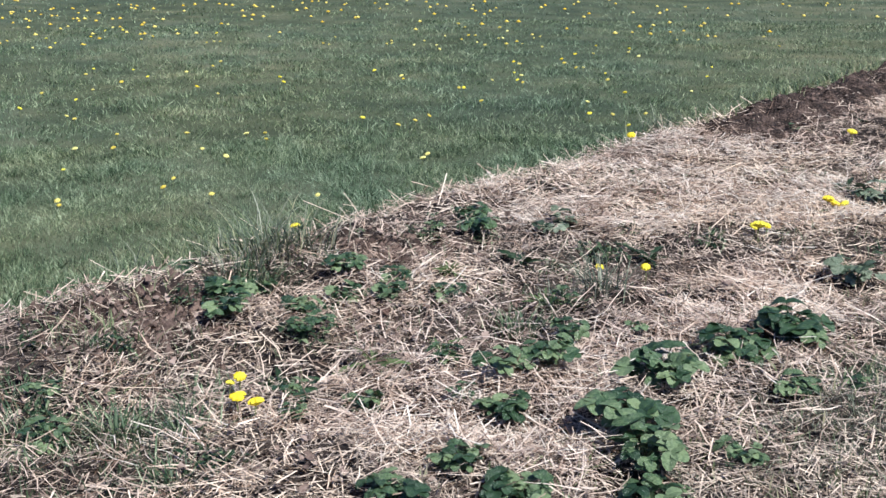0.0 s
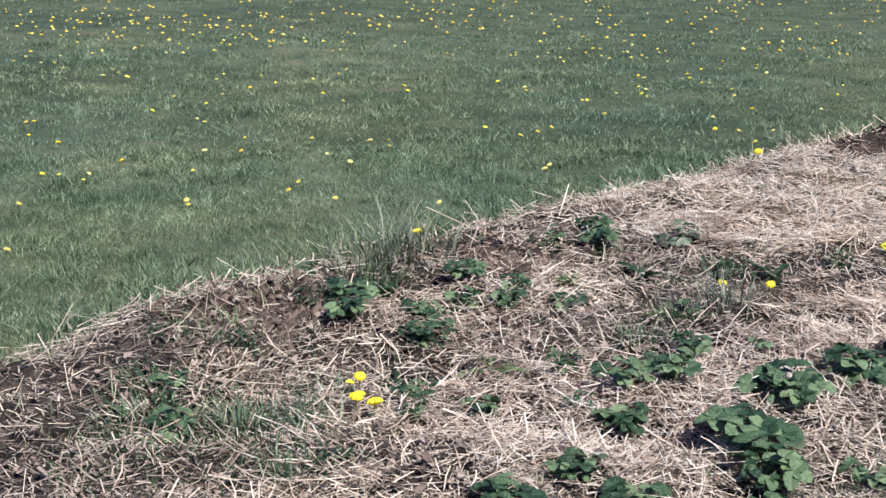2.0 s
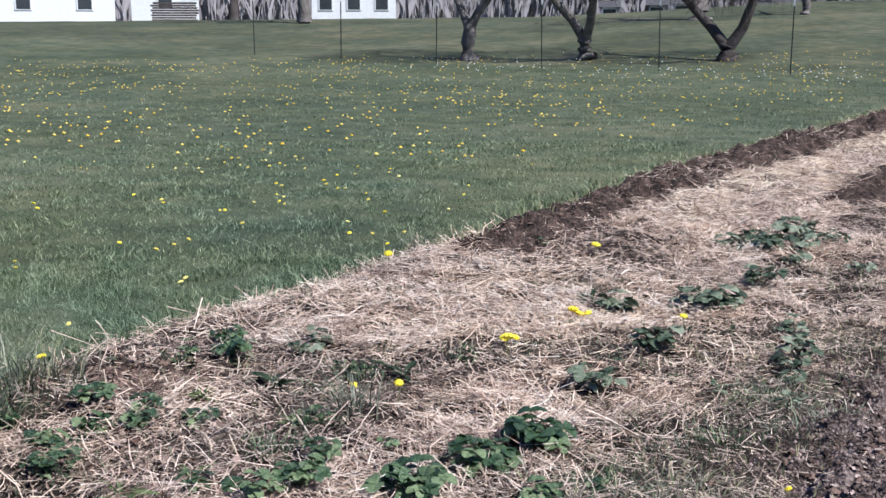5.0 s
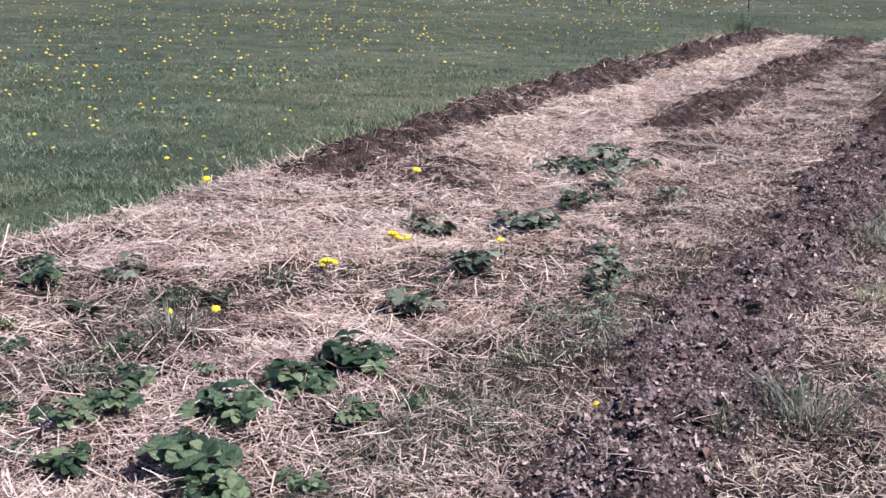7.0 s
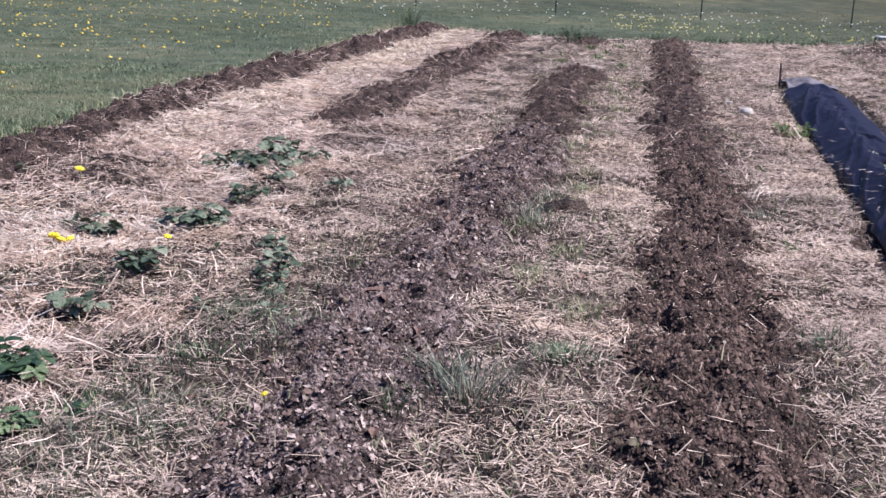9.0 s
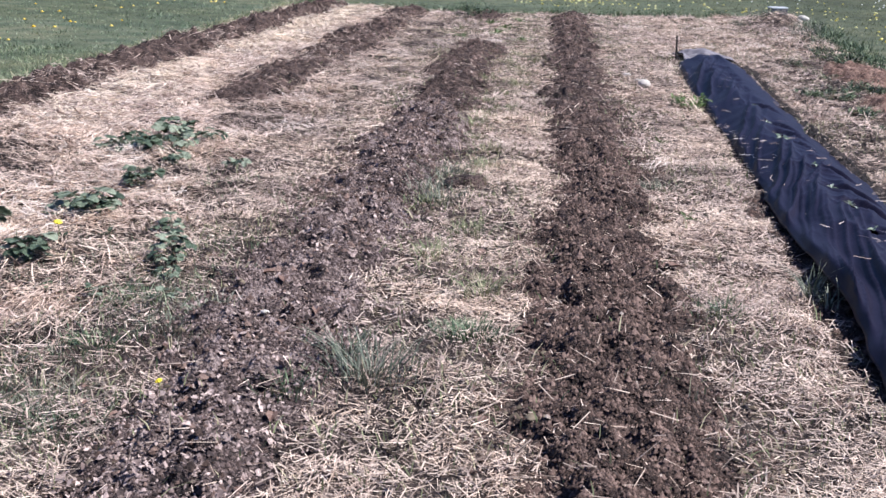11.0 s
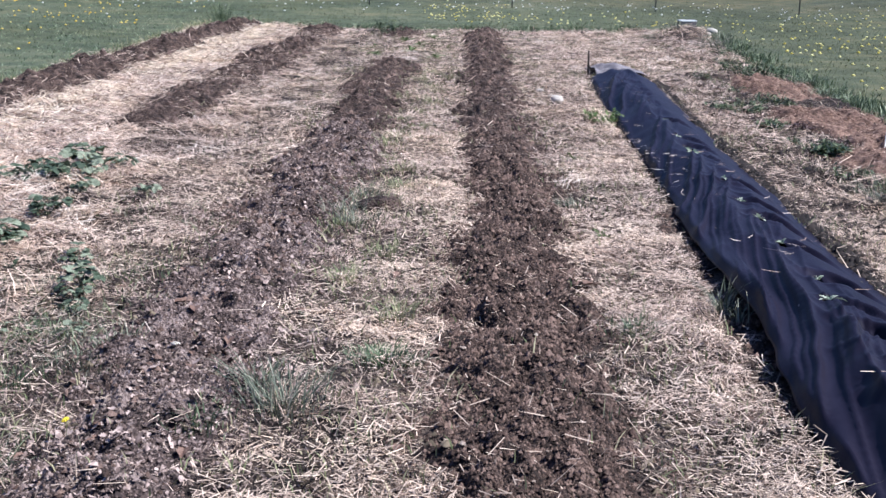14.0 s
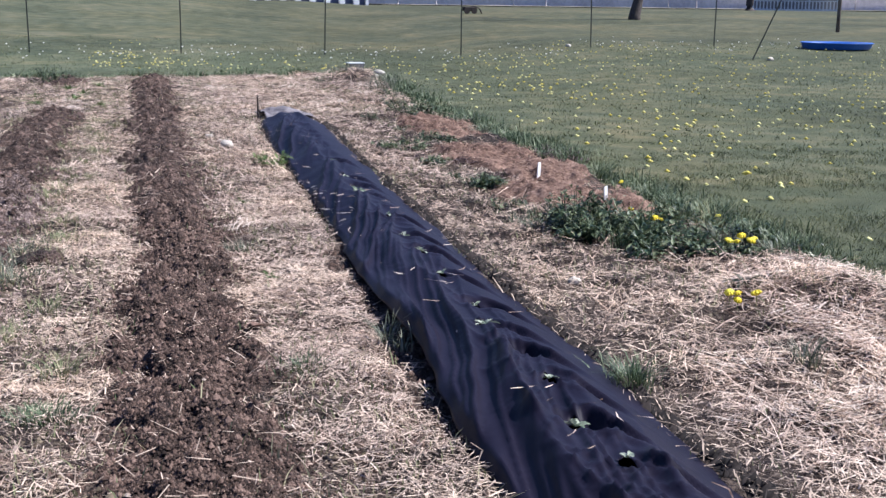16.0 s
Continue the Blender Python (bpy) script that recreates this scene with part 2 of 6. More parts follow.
# ---- small helpers ----
def vnoise(x, y, seed=0):
    """Smooth value noise in -1..1 on arrays."""
    x, y = np.asarray(x, float), np.asarray(y, float)
    xi, yi = np.floor(x), np.floor(y)
    fx, fy = x - xi, y - yi
    fx, fy = fx * fx * (3 - 2 * fx), fy * fy * (3 - 2 * fy)

    def h(a, b):
        v = np.sin(a * 127.1 + b * 311.7 + seed * 74.7) * 43758.5453
        return (v - np.floor(v)) * 2 - 1
    return (h(xi, yi) * (1 - fx) + h(xi + 1, yi) * fx) * (1 - fy) + (h(xi, yi + 1) * (1 - fx) + h(xi + 1, yi + 1) * fx) * fy


def fbm(x, y, octaves=4, seed=0):
    out, amp, k = 0.0, 1.0, 1.0
    for i in range(octaves):
        out = out + amp * vnoise(np.asarray(x) * k, np.asarray(y) * k, seed + i * 7)
        amp, k = amp * 0.5, k * 2.03
    return out


def step(a, b, v):
    u = np.clip((np.asarray(v, float) - a) / (b - a), 0, 1)
    return u * u * (3 - 2 * u)


def raw_mesh(name, verts, faces, material, smooth=False):
    """A mesh from numpy arrays; faces all with the same number of corners."""
    verts, faces = np.asarray(verts, np.float32), np.asarray(faces, np.int32)
    me = bpy.data.meshes.new(name)
    k = faces.shape[1]
    me.vertices.add(len(verts))
    me.vertices.foreach_set("co", verts.ravel())
    me.loops.add(faces.size)
    me.loops.foreach_set("vertex_index", faces.ravel())
    me.polygons.add(len(faces))
    me.polygons.foreach_set("loop_start", np.arange(0, faces.size, k, dtype=np.int32))
    me.update(calc_edges=True)
    if smooth:
        me.polygons.foreach_set("use_smooth", np.ones(len(faces), bool))
    me.materials.append(material)
    return me


def grid_mesh(name, xs, ys, zfun, material, keep=None, smooth=True):
    gx, gy = np.meshgrid(xs, ys)
    z = zfun(gx, gy)
    v = np.stack([gx, gy, z], -1).reshape(-1, 3)
    nx, ny = len(xs), len(ys)
    i = (np.arange(ny - 1)[:, None] * nx + np.arange(nx - 1)[None, :])
    f = np.stack([i, i + 1, i + nx + 1, i + nx], -1)
    if keep is not None:
        f = f[keep(0.5 * (gx[:-1, :-1] + gx[1:, 1:]), 0.5 * (gy[:-1, :-1] + gy[1:, 1:]))]
    return raw_mesh(name, v, f.reshape(-1, 4), material, smooth)


def bm_mesh(name, bm, material, smooth=False):
    me = bpy.data.meshes.new(name)
    bm.to_mesh(me)
    bm.free()
    me.materials.append(material)
    if smooth:
        for p in me.polygons:
            p.use_smooth = True
    return me


def part(name, data, parent, label="", at=(0, 0, 0), turn=(0, 0, 0), size=1.0):
    """One mesh as a part of a thing."""
    ob = new(name, data)
    ob.parent = parent
    ob.matrix_basis = pose(*at, *turn) @ Matrix.Diagonal((size, size, size, 1))
    if label:
        ob["label"] = label
    return ob


def thing(name, x, y, z, label, category, group="", rz=0.0, data=None, kind=""):
    ob = new(name, data)
    ob.matrix_world = pose(x, y, z, 0, 0, rz)
    return tagged(ob, label, category, group, kind)


def tube(bm, pts, radii, sides=8, cap=True):
    """A tapered tube along points."""
    rings = []
    for i, p in enumerate(pts):
        p = Vector(p)
        a = Vector(pts[max(i - 1, 0)])
        b = Vector(pts[min(i + 1, len(pts) - 1)])
        q = (b - a).to_track_quat("Z", "Y")
        rings.append([bm.verts.new(p + q @ Vector((math.cos(2 * math.pi * k / sides) * radii[i], math.sin(2 * math.pi * k / sides) * radii[i], 0))) for k in range(sides)])
    for r, s in zip(rings, rings[1:]):
        for k in range(sides):
            bm.faces.new((r[k], r[(k + 1) % sides], s[(k + 1) % sides], s[k]))
    if cap:
        bm.faces.new(rings[0][::-1])
        bm.faces.new(rings[-1])


def box(bm, lo, hi):
    r = bmesh.ops.create_cube(bm, size=1.0)["verts"]
    for v in r:
        v.co = Vector([lo[k] + (v.co[k] + 0.5) * (hi[k] - lo[k]) for k in range(3)])
    return r


def bevelled(bm, width):
    bmesh.ops.bevel(bm, geom=list(bm.edges), offset=width, segments=1, affect="EDGES")


# ---- ground ----
CREST_DEG = [-180, -90, -60, -24, -10, -1, 5, 10, 16, 28, 48, 90, 180]
CREST_Z = [0.4, 0.8, 1.0, 1.05, 1.06, 2.0, 2.45, 3.05, 3.0, 2.15, 1.9, 1.6, 0.4]


def land(x, y):
    """Height of the lawn: level round the garden, a low rise behind the fence."""
    x, y = np.asarray(x, float), np.asarray(y, float)
    r = np.hypot(x - 0.3, y)
    ang = np.degrees(np.arctan2(-(x - 0.3), y))
    crest = np.interp(ang, CREST_DEG, CREST_Z) * step(30, 80, r)
    side = 0.25 * step(9, 14, x) * step(22, 35, y)
    rough = 0.02 * vnoise(x * 0.5, y * 0.5, 3) * step(6, 14, r)
    return crest + side + rough - 0.015 * step(-4.2, -4.8, x) - 0.015 * step(4.4, 5.0, x)


axis = np.concatenate([-np.geomspace(60, 3500, 26)[::-1], np.arange(-58, 59, 1.0), np.geomspace(60, 3500, 26)])
ground = tagged(new("ground", grid_mesh("ground", axis, np.concatenate([-np.geomspace(20, 3500, 14)[::-1], np.arange(-18, 110, 1.0), np.geomspace(112, 3500, 26)]), lambda x, y: land(x, y) - 0.02, M_LAWN)), "mown green lawn rising gently behind the fence", "lawn", kind="structure")

# ---- garden bed ----
X0, X1, Y0, Y1 = -4.15, 4.25, -2.0, 25.2


RIM_Y = [-3, 1.4, 1.84, 2.4, 3.2, 3.9, 4.6, 5.7, 6.9, 8.1, 10.3, 12.5, 16, 22, 27]
RIM_X = [-3.6, -3.68, -3.80, -3.94, -3.97, -4.06, -3.98, -4.05, -4.10, -4.25, -4.50, -4.58, -4.62, -4.80, -5.0]


def edge_left(y):
    return np.interp(y, RIM_Y, RIM_X) + 0.04 * vnoise(y * 2.3, y * 0 + 5, 2)


def edge_right(y):
    return 4.12 + 0.22 * step(12, 18, y) + 0.5 * step(18, 25, y) + 0.09 * vnoise(y * 1.1, y * 0 + 9, 4)


def bed_in(x, y):
    """1 in the bed, falling to 0 at its ragged rim."""
    end = 24.5 + 0.21 * x + 0.9 * vnoise(x * 0.8, x * 0 + 2, 6) + 0.6 * vnoise(x * 2.6, x * 0 + 7, 6)
    return step(-0.08, 0.12, x - edge_left(y)) * step(-0.08, 0.12, edge_right(y) - x) * step(-0.2, 0.2, end - y) * step(-0.15, 0.15, y + 0.45 + 0.3 * vnoise(x * 1.1, x * 0 + 4, 8))


def bed_z(x, y):
    inside = bed_in(x, y)
    bank = 0.045 * np.exp(-((x - edge_left(y) - 0.25) / 0.24) ** 2) * step(7.2, 6.2, y) * (0.6 + 0.4 * vnoise(y * 1.6, y * 0 + 3, 14))
    heap = 0.10 * np.exp(-((x - 3.75) / 0.45) ** 2 - ((y - 5.3) / 0.8) ** 2)
    heap = heap + 0.2 * np.exp(-((x - 4.3) / 0.5) ** 2 - ((y - 23.2) / 1.0) ** 2)
    rough = 0.022 * fbm(x * 2.2, y * 2.2, 4, 1) + 0.010 * vnoise(x * 14, y * 14, 8)
    sides = np.maximum(step(-1.1, -1.6, x), step(2.2, 2.6, x))
    rough = rough + sides * (0.050 * np.abs(vnoise(x * 3.7, y * 3.7, 151)) + 0.035 * np.abs(vnoise(x * 8.3, y * 8.3, 152)) - 0.03)
    return -0.06 + inside * (0.085 + rough + bank + heap)


xs = np.arange(-5.2, 5.4, 0.06)
ys = np.concatenate([np.arange(-1.3, 1.2, 0.09), np.arange(1.2, 10, 0.045), np.arange(10, 27.0, 0.10)])
bed = tagged(new("garden_bed", grid_mesh("garden_bed", xs, ys, bed_z, M_BED)), "brown garden soil littered with trampled straw", "soil", kind="structure")


# ---- dug soil rows ----
def row_shift(x, y, seed):
    """Sideways wander and ragged edge of a dug row."""
    start = 0.34 * step(9.5, 6.4, y) if seed == 11 else 0.0
    return start + 0.07 * vnoise(y * 0.9, y * 0 + seed, seed) + 0.10 * fbm(x * 4.5, y * 4.5, 4, seed + 31)


def ridge_height(x, y, cx, half, top, y0, y1, seed):
    wob = row_shift(x, y, seed)
    u = (x - cx - wob) / (half * (1.04 + 0.26 * vnoise(y * 1.7, y * 0 + 3, seed + 1)))
    prof = np.clip(1 - u * u, 0, 1)
    ends = step(y0 - 0.15, y0 + 0.35, y) * step(y1 + 0.2, y1 - 0.4, y)
    h = top(y) * prof * ends * (0.85 + 0.5 * vnoise(x * 1.2, y * 0.9, seed + 17))
    small = min(1.0, half / 0.3)
    clods = small * np.abs(fbm(x * 5, y * 5, 5, seed + 3)) * (0.058 + (0.03 if seed == 11 else 0.0) * step(6, 9, y))
    crumbs = small * (0.034 * np.abs(vnoise(x * 13, y * 13, seed + 6)) + 0.022 * np.abs(vnoise(x * 29, y * 29, seed + 7)) + 0.012 * np.abs(vnoise(x * 61, y * 61, seed + 8)) - 0.015)
    return bed_z(x, y) - 0.05 * (1 - prof * ends) + h + (clods + crumbs) * prof ** 0.5 * ends


def flat(v):
    return lambda y: v + 0 * y


ROWS = [
    # centre x, half width, height along y, start, end, label
    (-4.10, 0.40, lambda y: 0.060 + 0.045 * step(11, 17, y) + 0.03 * vnoise(y * 1.1, y * 0 + 1, 3), 6.4, 25.4, "dark freshly dug soil row along the lawn"),
    (-2.38, 0.36, lambda y: 0.010 + 0.030 * step(10, 12.5, y) + 0.025 * step(12, 20, y) + 0.03 * vnoise(y * 1.2, y * 0 + 2, 3), 9.7, 23.6, "dark hilled soil row between straw paths"),
    (-0.67, 0.36, lambda y: 0.02 + 0.02 * step(6, 9, y), -0.1, 10.9, "crumbly grey-brown soil row full of leaf bits"),
    (-0.70, 0.36, lambda y: 0.020 + 0.05 * step(10.2, 11.8, y) * step(16.4, 14.4, y), 9.8, 17.0, "dark mound of freshly dug soil"),
    (-0.95, 0.34, flat(0.06), 21.6, 23.8, "short dark soil hill near the far end of the bed"),
    # dark soil laid in for the shade that the raised fabric edge casts
    (1.44, 0.05, flat(0.0), 3.6, 7.2, "dark soil strip standing for the fabric edge's shade"),
    (0.50, 0.33, lambda y: 0.024 + 0.012 * step(8, 14, y) + 0.03 * step(18, 21, y), -0.1, 23.4, "long dark hoed soil row"),
]
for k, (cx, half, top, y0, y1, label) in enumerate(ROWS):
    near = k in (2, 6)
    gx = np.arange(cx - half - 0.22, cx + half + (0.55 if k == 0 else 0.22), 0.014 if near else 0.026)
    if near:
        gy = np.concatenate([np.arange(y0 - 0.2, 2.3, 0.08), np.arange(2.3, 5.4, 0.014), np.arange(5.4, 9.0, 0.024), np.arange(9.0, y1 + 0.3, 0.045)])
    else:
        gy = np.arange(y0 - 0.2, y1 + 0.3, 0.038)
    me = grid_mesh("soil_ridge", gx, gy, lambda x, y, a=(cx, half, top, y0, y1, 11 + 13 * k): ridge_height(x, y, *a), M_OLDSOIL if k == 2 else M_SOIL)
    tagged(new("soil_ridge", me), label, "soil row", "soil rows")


def row_crumbs(x, y):
    q = x + 0.14 * fbm(x * 9, y * 9, 3, 97)
    return np.maximum(row_amount(q, y), 0.4 * np.maximum(row_amount(q + 0.13, y), row_amount(q - 0.13, y)))


def row_amount(x, y):
    """How much dug soil lies at a place, 0 to 1."""
    out = np.zeros_like(np.asarray(x, float))
    for k, (cx, half, top, y0, y1, label) in enumerate(ROWS):
        wob = row_shift(x, y, 11 + 13 * k)
        u = np.abs(x - cx - wob) / half
        worn = (0.85, 0.55)[k] + (0.15, 0.45)[k] * step(-0.6, 0.0, fbm(x * 1.3, y * 1.3, 3, 140 + k)) if k < 2 else 1.0
        out = np.maximum(out, worn * step(1.15, 0.7, u) * step(y0 - 0.1, y0 + 0.3, y) * step(y1 + 0.1, y1 - 0.3, y))
    return out


def top_z(x, y):
    """Top of bed or soil row."""
    z = bed_z(x, y)
    for k, (cx, half, top, y0, y1, label) in enumerate(ROWS):
        near = (np.abs(x - cx - (0.16 if k == 0 else 0)) < half + 0.2 + (0.16 if k == 0 else 0)) & (y > y0 - 0.2) & (y < y1 + 0.3)
        z = np.where(near, np.maximum(z, ridge_height(x, y, cx, half, top, y0, y1, 11 + 13 * k)), z)
    return z


def surface(x, y):
    """Bed, soil row or lawn, whichever is on top."""
    return np.maximum(top_z(np.asarray(x, float), np.asarray(y, float)), land(x, y) - 0.02)


def zat(x, y):
    return float(surface(np.array([x]), np.array([y]))[0])


RNG = np.random.default_rng(5)

# crumbs and clods: uneven four-sided caps sunk into the soil
ICO_V = np.array([(1, 0, -0.3), (0, 1, -0.3), (-1, 0, -0.3), (0, -1, -0.3), (0.1, 0.1, 1)], float)
ICO_F = np.array([(0, 1, 4), (1, 2, 4), (2, 3, 4), (3, 0, 4)])


def lumps(name, x, y, size, material, label, sink=0.3, flat_z=0.7):
    n = len(x)
    s = size * RNG.uniform(0.6, 1.4, n)
    v = ICO_V[None] * RNG.uniform(0.45, 1.5, (n, len(ICO_V), 1)) * s[:, None, None] * np.array([1, 1, flat_z])
    a = RNG.uniform(0, 6.28, n)
    c, q = np.cos(a)[:, None], np.sin(a)[:, None]
    vx = v[..., 0] * c - v[..., 1] * q + x[:, None]
    vy = v[..., 0] * q + v[..., 1] * c + y[:, None]
    vz = v[..., 2] + (top_z(x, y) + s * (flat_z - sink) * 0.6)[:, None]
    f = ICO_F[None] + (np.arange(n) * len(ICO_V))[:, None, None]
    return tagged(new(name, raw_mesh(name, np.stack([vx, vy, vz], -1).reshape(-1, 3), f.reshape(-1, 3), material)), label, "soil", kind="stuff")


def scatter(n, x0, x1, y0, y1, weight, bias=1.0):
    """n tries; near places more often; kept by weight."""
    x = RNG.uniform(x0, x1, n)
    y = y0 + (y1 - y0) * RNG.uniform(0, 1, n) ** bias
    k = RNG.uniform(0, 1, n) < weight(x, y)
    return x[k], y[k]


for tries, y0, y1, x0, x1 in ((15000, 2.2, 10.5, -1.3, 1.05), (46000, 6.2, 24.8, -4.7, 1.0)):
    cx_, cy_ = scatter(tries, x0, x1, y0, y1, row_crumbs, 1.5)
    sz = (RNG.gamma(1.0, 0.0030, len(cx_)) + 0.0025) * (1 + 0.07 * cy_)
    lumps("soil_clods", cx_, cy_, np.minimum(sz, 0.011 * (1 + 0.10 * cy_)), M_CLOD, "dark crumbly soil clods on the dug rows", flat_z=0.7)


def spread(n, r0, r1, weight, a0=-37.0, a1=73.0):
    """n tries round the near end of the bed, thinning out with distance; kept by weight."""
    r = r0 * (r1 / r0) ** RNG.uniform(0, 1, n)
    a = np.radians(RNG.uniform(a0, a1, n))
    x, y = 0.2 - r * np.sin(a), r * np.cos(a)
    k = RNG.uniform(0, 1, n) < weight(x, y)
    return x[k], y[k], r[k]


def flakes(name, x, y, size, lift, material, label, category, steep=0.5):
    """Torn, curled bits of leaf: uneven five-cornered fans."""
    n = len(x)
    a = (np.arange(5) * 2 * math.pi / 5)[None] + RNG.normal(0, 0.25, (n, 5)) + RNG.uniform(0, 6.28, (n, 1))
    q = size[:, None] * RNG.uniform(0.45, 1.25, (n, 5)) * (1 + 0.5 * np.cos(a - RNG.uniform(0, 6.28, (n, 1))) ** 2)
    sx_, sy_ = RNG.normal(0, steep, (n, 1)), RNG.normal(0, steep, (n, 1))
    vx, vy = q * np.cos(a), q * np.sin(a)
    vz = vx * sx_ + vy * sy_ + size[:, None] * RNG.uniform(-0.2, 0.45, (n, 5))
    z0 = top_z(x, y) + lift
    v = np.stack([np.concatenate([vx + x[:, None], x[:, None]], 1), np.concatenate([vy + y[:, None], y[:, None]], 1), np.concatenate([vz, 0 * size[:, None]], 1) + z0[:, None]], -1)
    f = np.array([[i, (i + 1) % 5, 5] for i in range(5)])[None] + (np.arange(n) * 6)[:, None, None]
    return tagged(new(name, raw_mesh(name, v.reshape(-1, 3), f.reshape(-1, 3), material)), label, category, kind="stuff")


cx_, cy_, cr_ = spread(170000, 2.5, 8.5, lambda x, y: row_crumbs(x, y) * step(0.0, 0.1, x), -24, 6)
lumps("fine_crumbs", cx_, cy_, np.minimum(RNG.gamma(1.2, 0.0018, len(cx_)) + 0.0016, 0.009) * (0.75 + 0.09 * cr_), M_CLOD, "fine dark soil crumbs on the hoed row", sink=0.2, flat_z=0.95)
cx_, cy_, cr_ = spread(90000, 2.5, 8.5, lambda x, y: 0.6 * row_crumbs(x, y) * step(0.0, -0.1, x), -2, 26)
lumps("fine_crumbs", cx_, cy_, np.minimum(RNG.gamma(1.2, 0.0018, len(cx_)) + 0.0016, 0.008) * (0.75 + 0.09 * cr_), M_OLDCRUMB, "crumbly grey-brown soil bits on the old row", sink=0.2, flat_z=0.9)


def patchy(x, y, k=1.3, seed=21):
    return step(-0.25, 0.35, fbm(x * k, y * k, 3, seed))


def row_margin(x, y):
    """Torn sod on both sides of the near rows."""
    m = np.exp(-((np.abs(x - 0.48) - 0.46) / 0.18) ** 2) + np.exp(-((np.abs(x + 0.70) - 0.42) / 0.17) ** 2)
    m = m + 0.2 * step(-2.3, -2.05, x) * step(-0.9, -1.1, x) * step(7.6, 9.0, y)
    m = m + 0.8 * step(2.15, 2.4, x) * step(3.6, 3.1, x) * step(3.8, 6.0, y) + 0.5 * np.exp(-((x + 1.3) / 0.22) ** 2) * step(5.5, 4.5, y) + 0.18 * step(-2.5, -3.0, x) * step(3.9, 3.2, y) * bed_in(x, y)
    return np.clip(m, 0, 1) * step(-0.3, 0.5, fbm(x * 3.4, y * 3.4, 3, 93)) * step(22, 19, y)


for hx, hy, hr in ((-3.44, 3.37, 0.16), (-3.42, 2.16, 0.15), (-3.45, 2.2, 0.16), (-3.35, 6.55, 0.15)):
    nx, ny_ = RNG.normal(hx, hr, 900), RNG.normal(hy, hr, 900)
    lumps("bare_earth", nx, ny_, np.minimum(RNG.gamma(1.5, 0.006, 900) + 0.004, 0.03), M_CLOD, "dark bare earth turned up among the straw")
cx_, cy_ = scatter(110000, -4.0, 3.5, 2.2, 21, row_margin, 1.4)
lumps("sod_crumbs", cx_, cy_, np.minimum(RNG.gamma(1.2, 0.0034, len(cx_)) + 0.0025, 0.014) * (1 + 0.03 * cy_), M_SOD, "torn dark sod crumbs along the hoed rows", flat_z=0.7)


def crumb_weight(x, y):
    return np.exp(-((x + 0.80 + 0.12 * np.sin(y)) / 0.36) ** 2) * step(10.5, 8.5, y) * 0.8 + 0.06 + 0.4 * step(-1.4, -2.0, x) * (1 - patchy(x, y)) + 0.35 * np.exp(-((x - 0.15) / 0.2) ** 2) + 0.3 * np.exp(-((x - 0.85) / 0.15) ** 2)


cx_, cy_ = scatter(60000, -3.9, 4.0, 1.8, 16, crumb_weight, 1.8)
lumps("soil_crumbs", cx_, cy_, np.minimum(RNG.gamma(1.4, 0.0030, len(cx_)) + 0.0025, 0.008 * (1 + 0.12 * cy_)), M_DRYSOIL, "dry pale soil crumbs and old leaf bits", flat_z=0.5)


# ---- straw ----
# rims of the black fabric strip
CLOTH_Y = [0.5, 3.4, 4.2, 4.8, 5.5, 6.4, 7.2, 8.8, 11.0, 14.3, 15.2]
CLOTH_L = [1.34, 1.37, 1.40, 1.41, 1.40, 1.44, 1.48, 1.54, 1.60, 1.66, 1.78]
CLOTH_R = [2.08, 2.10, 2.11, 2.12, 2.12, 2.13, 2.16, 2.22, 2.28, 2.44, 2.40]


def strands(name, x, y, length, width, lift, material, label, category, base=surface, tilt=0.18, curl=0.25, ang=None, cuts=((-0.5, 1.0), (0.0, 1.0), (0.5, 0.6))):
    """Lying stalks: bent strips of three cross-lines with a ridge."""
    n = len(x)
    a = RNG.uniform(0, 6.283, n) if ang is None else ang
    d = np.stack([np.cos(a), np.sin(a)], -1)
    p = np.stack([-d[:, 1], d[:, 0]], -1)
    z = base(x, y) + lift
    tl = RNG.normal(0, tilt, n)
    bend = RNG.normal(0, curl, n) * length * 0.3
    vs = []
    for t, k in cuts:
        cxy = np.stack([x, y], -1) + d * (length * t)[:, None] + p * (bend * (0.25 - t * t) * 4)[:, None]
        zc = z + np.abs(tl) * 0 + tl * length * t
        w = (width * k * 0.5)[:, None]
        vs.append(np.concatenate([cxy - p * w, zc[:, None]], -1))
        vs.append(np.concatenate([cxy + p * w, (zc + width * RNG.uniform(-0.6, 0.6, n))[:, None]], -1))
    v = np.stack(vs, 1)
    m = len(cuts)
    f = np.array([[2 * c, 2 * c + 2, 2 * c + 3, 2 * c + 1] for c in range(m - 1)])[None] + (np.arange(n) * 2 * m)[:, None, None]
    return tagged(new(name, raw_mesh(name, v.reshape(-1, 3), f.reshape(-1, 4), material)), label, category, kind="stuff")


STRAIGHT = ((-0.5, 1.0), (0.5, 0.7))


def cloth_here(x, y):
    return step(-0.06, 0.04, x - np.interp(y, CLOTH_Y, CLOTH_L)) * step(0.0, -0.1, x - np.interp(y, CLOTH_Y, CLOTH_R)) * step(15.3, 15.0, y)


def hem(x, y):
    """The strawless strip along the fabric's far edge, where dark crumbs stand for shade."""
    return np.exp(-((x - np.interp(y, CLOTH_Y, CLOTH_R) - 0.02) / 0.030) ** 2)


# the near end of the bed, round where one stands
ROUND = ((36000, 0.5, 2.5, -180, 180), (22000, 2.5, 5.5, -110, -37), (22000, 2.5, 5.5, 73, 130))


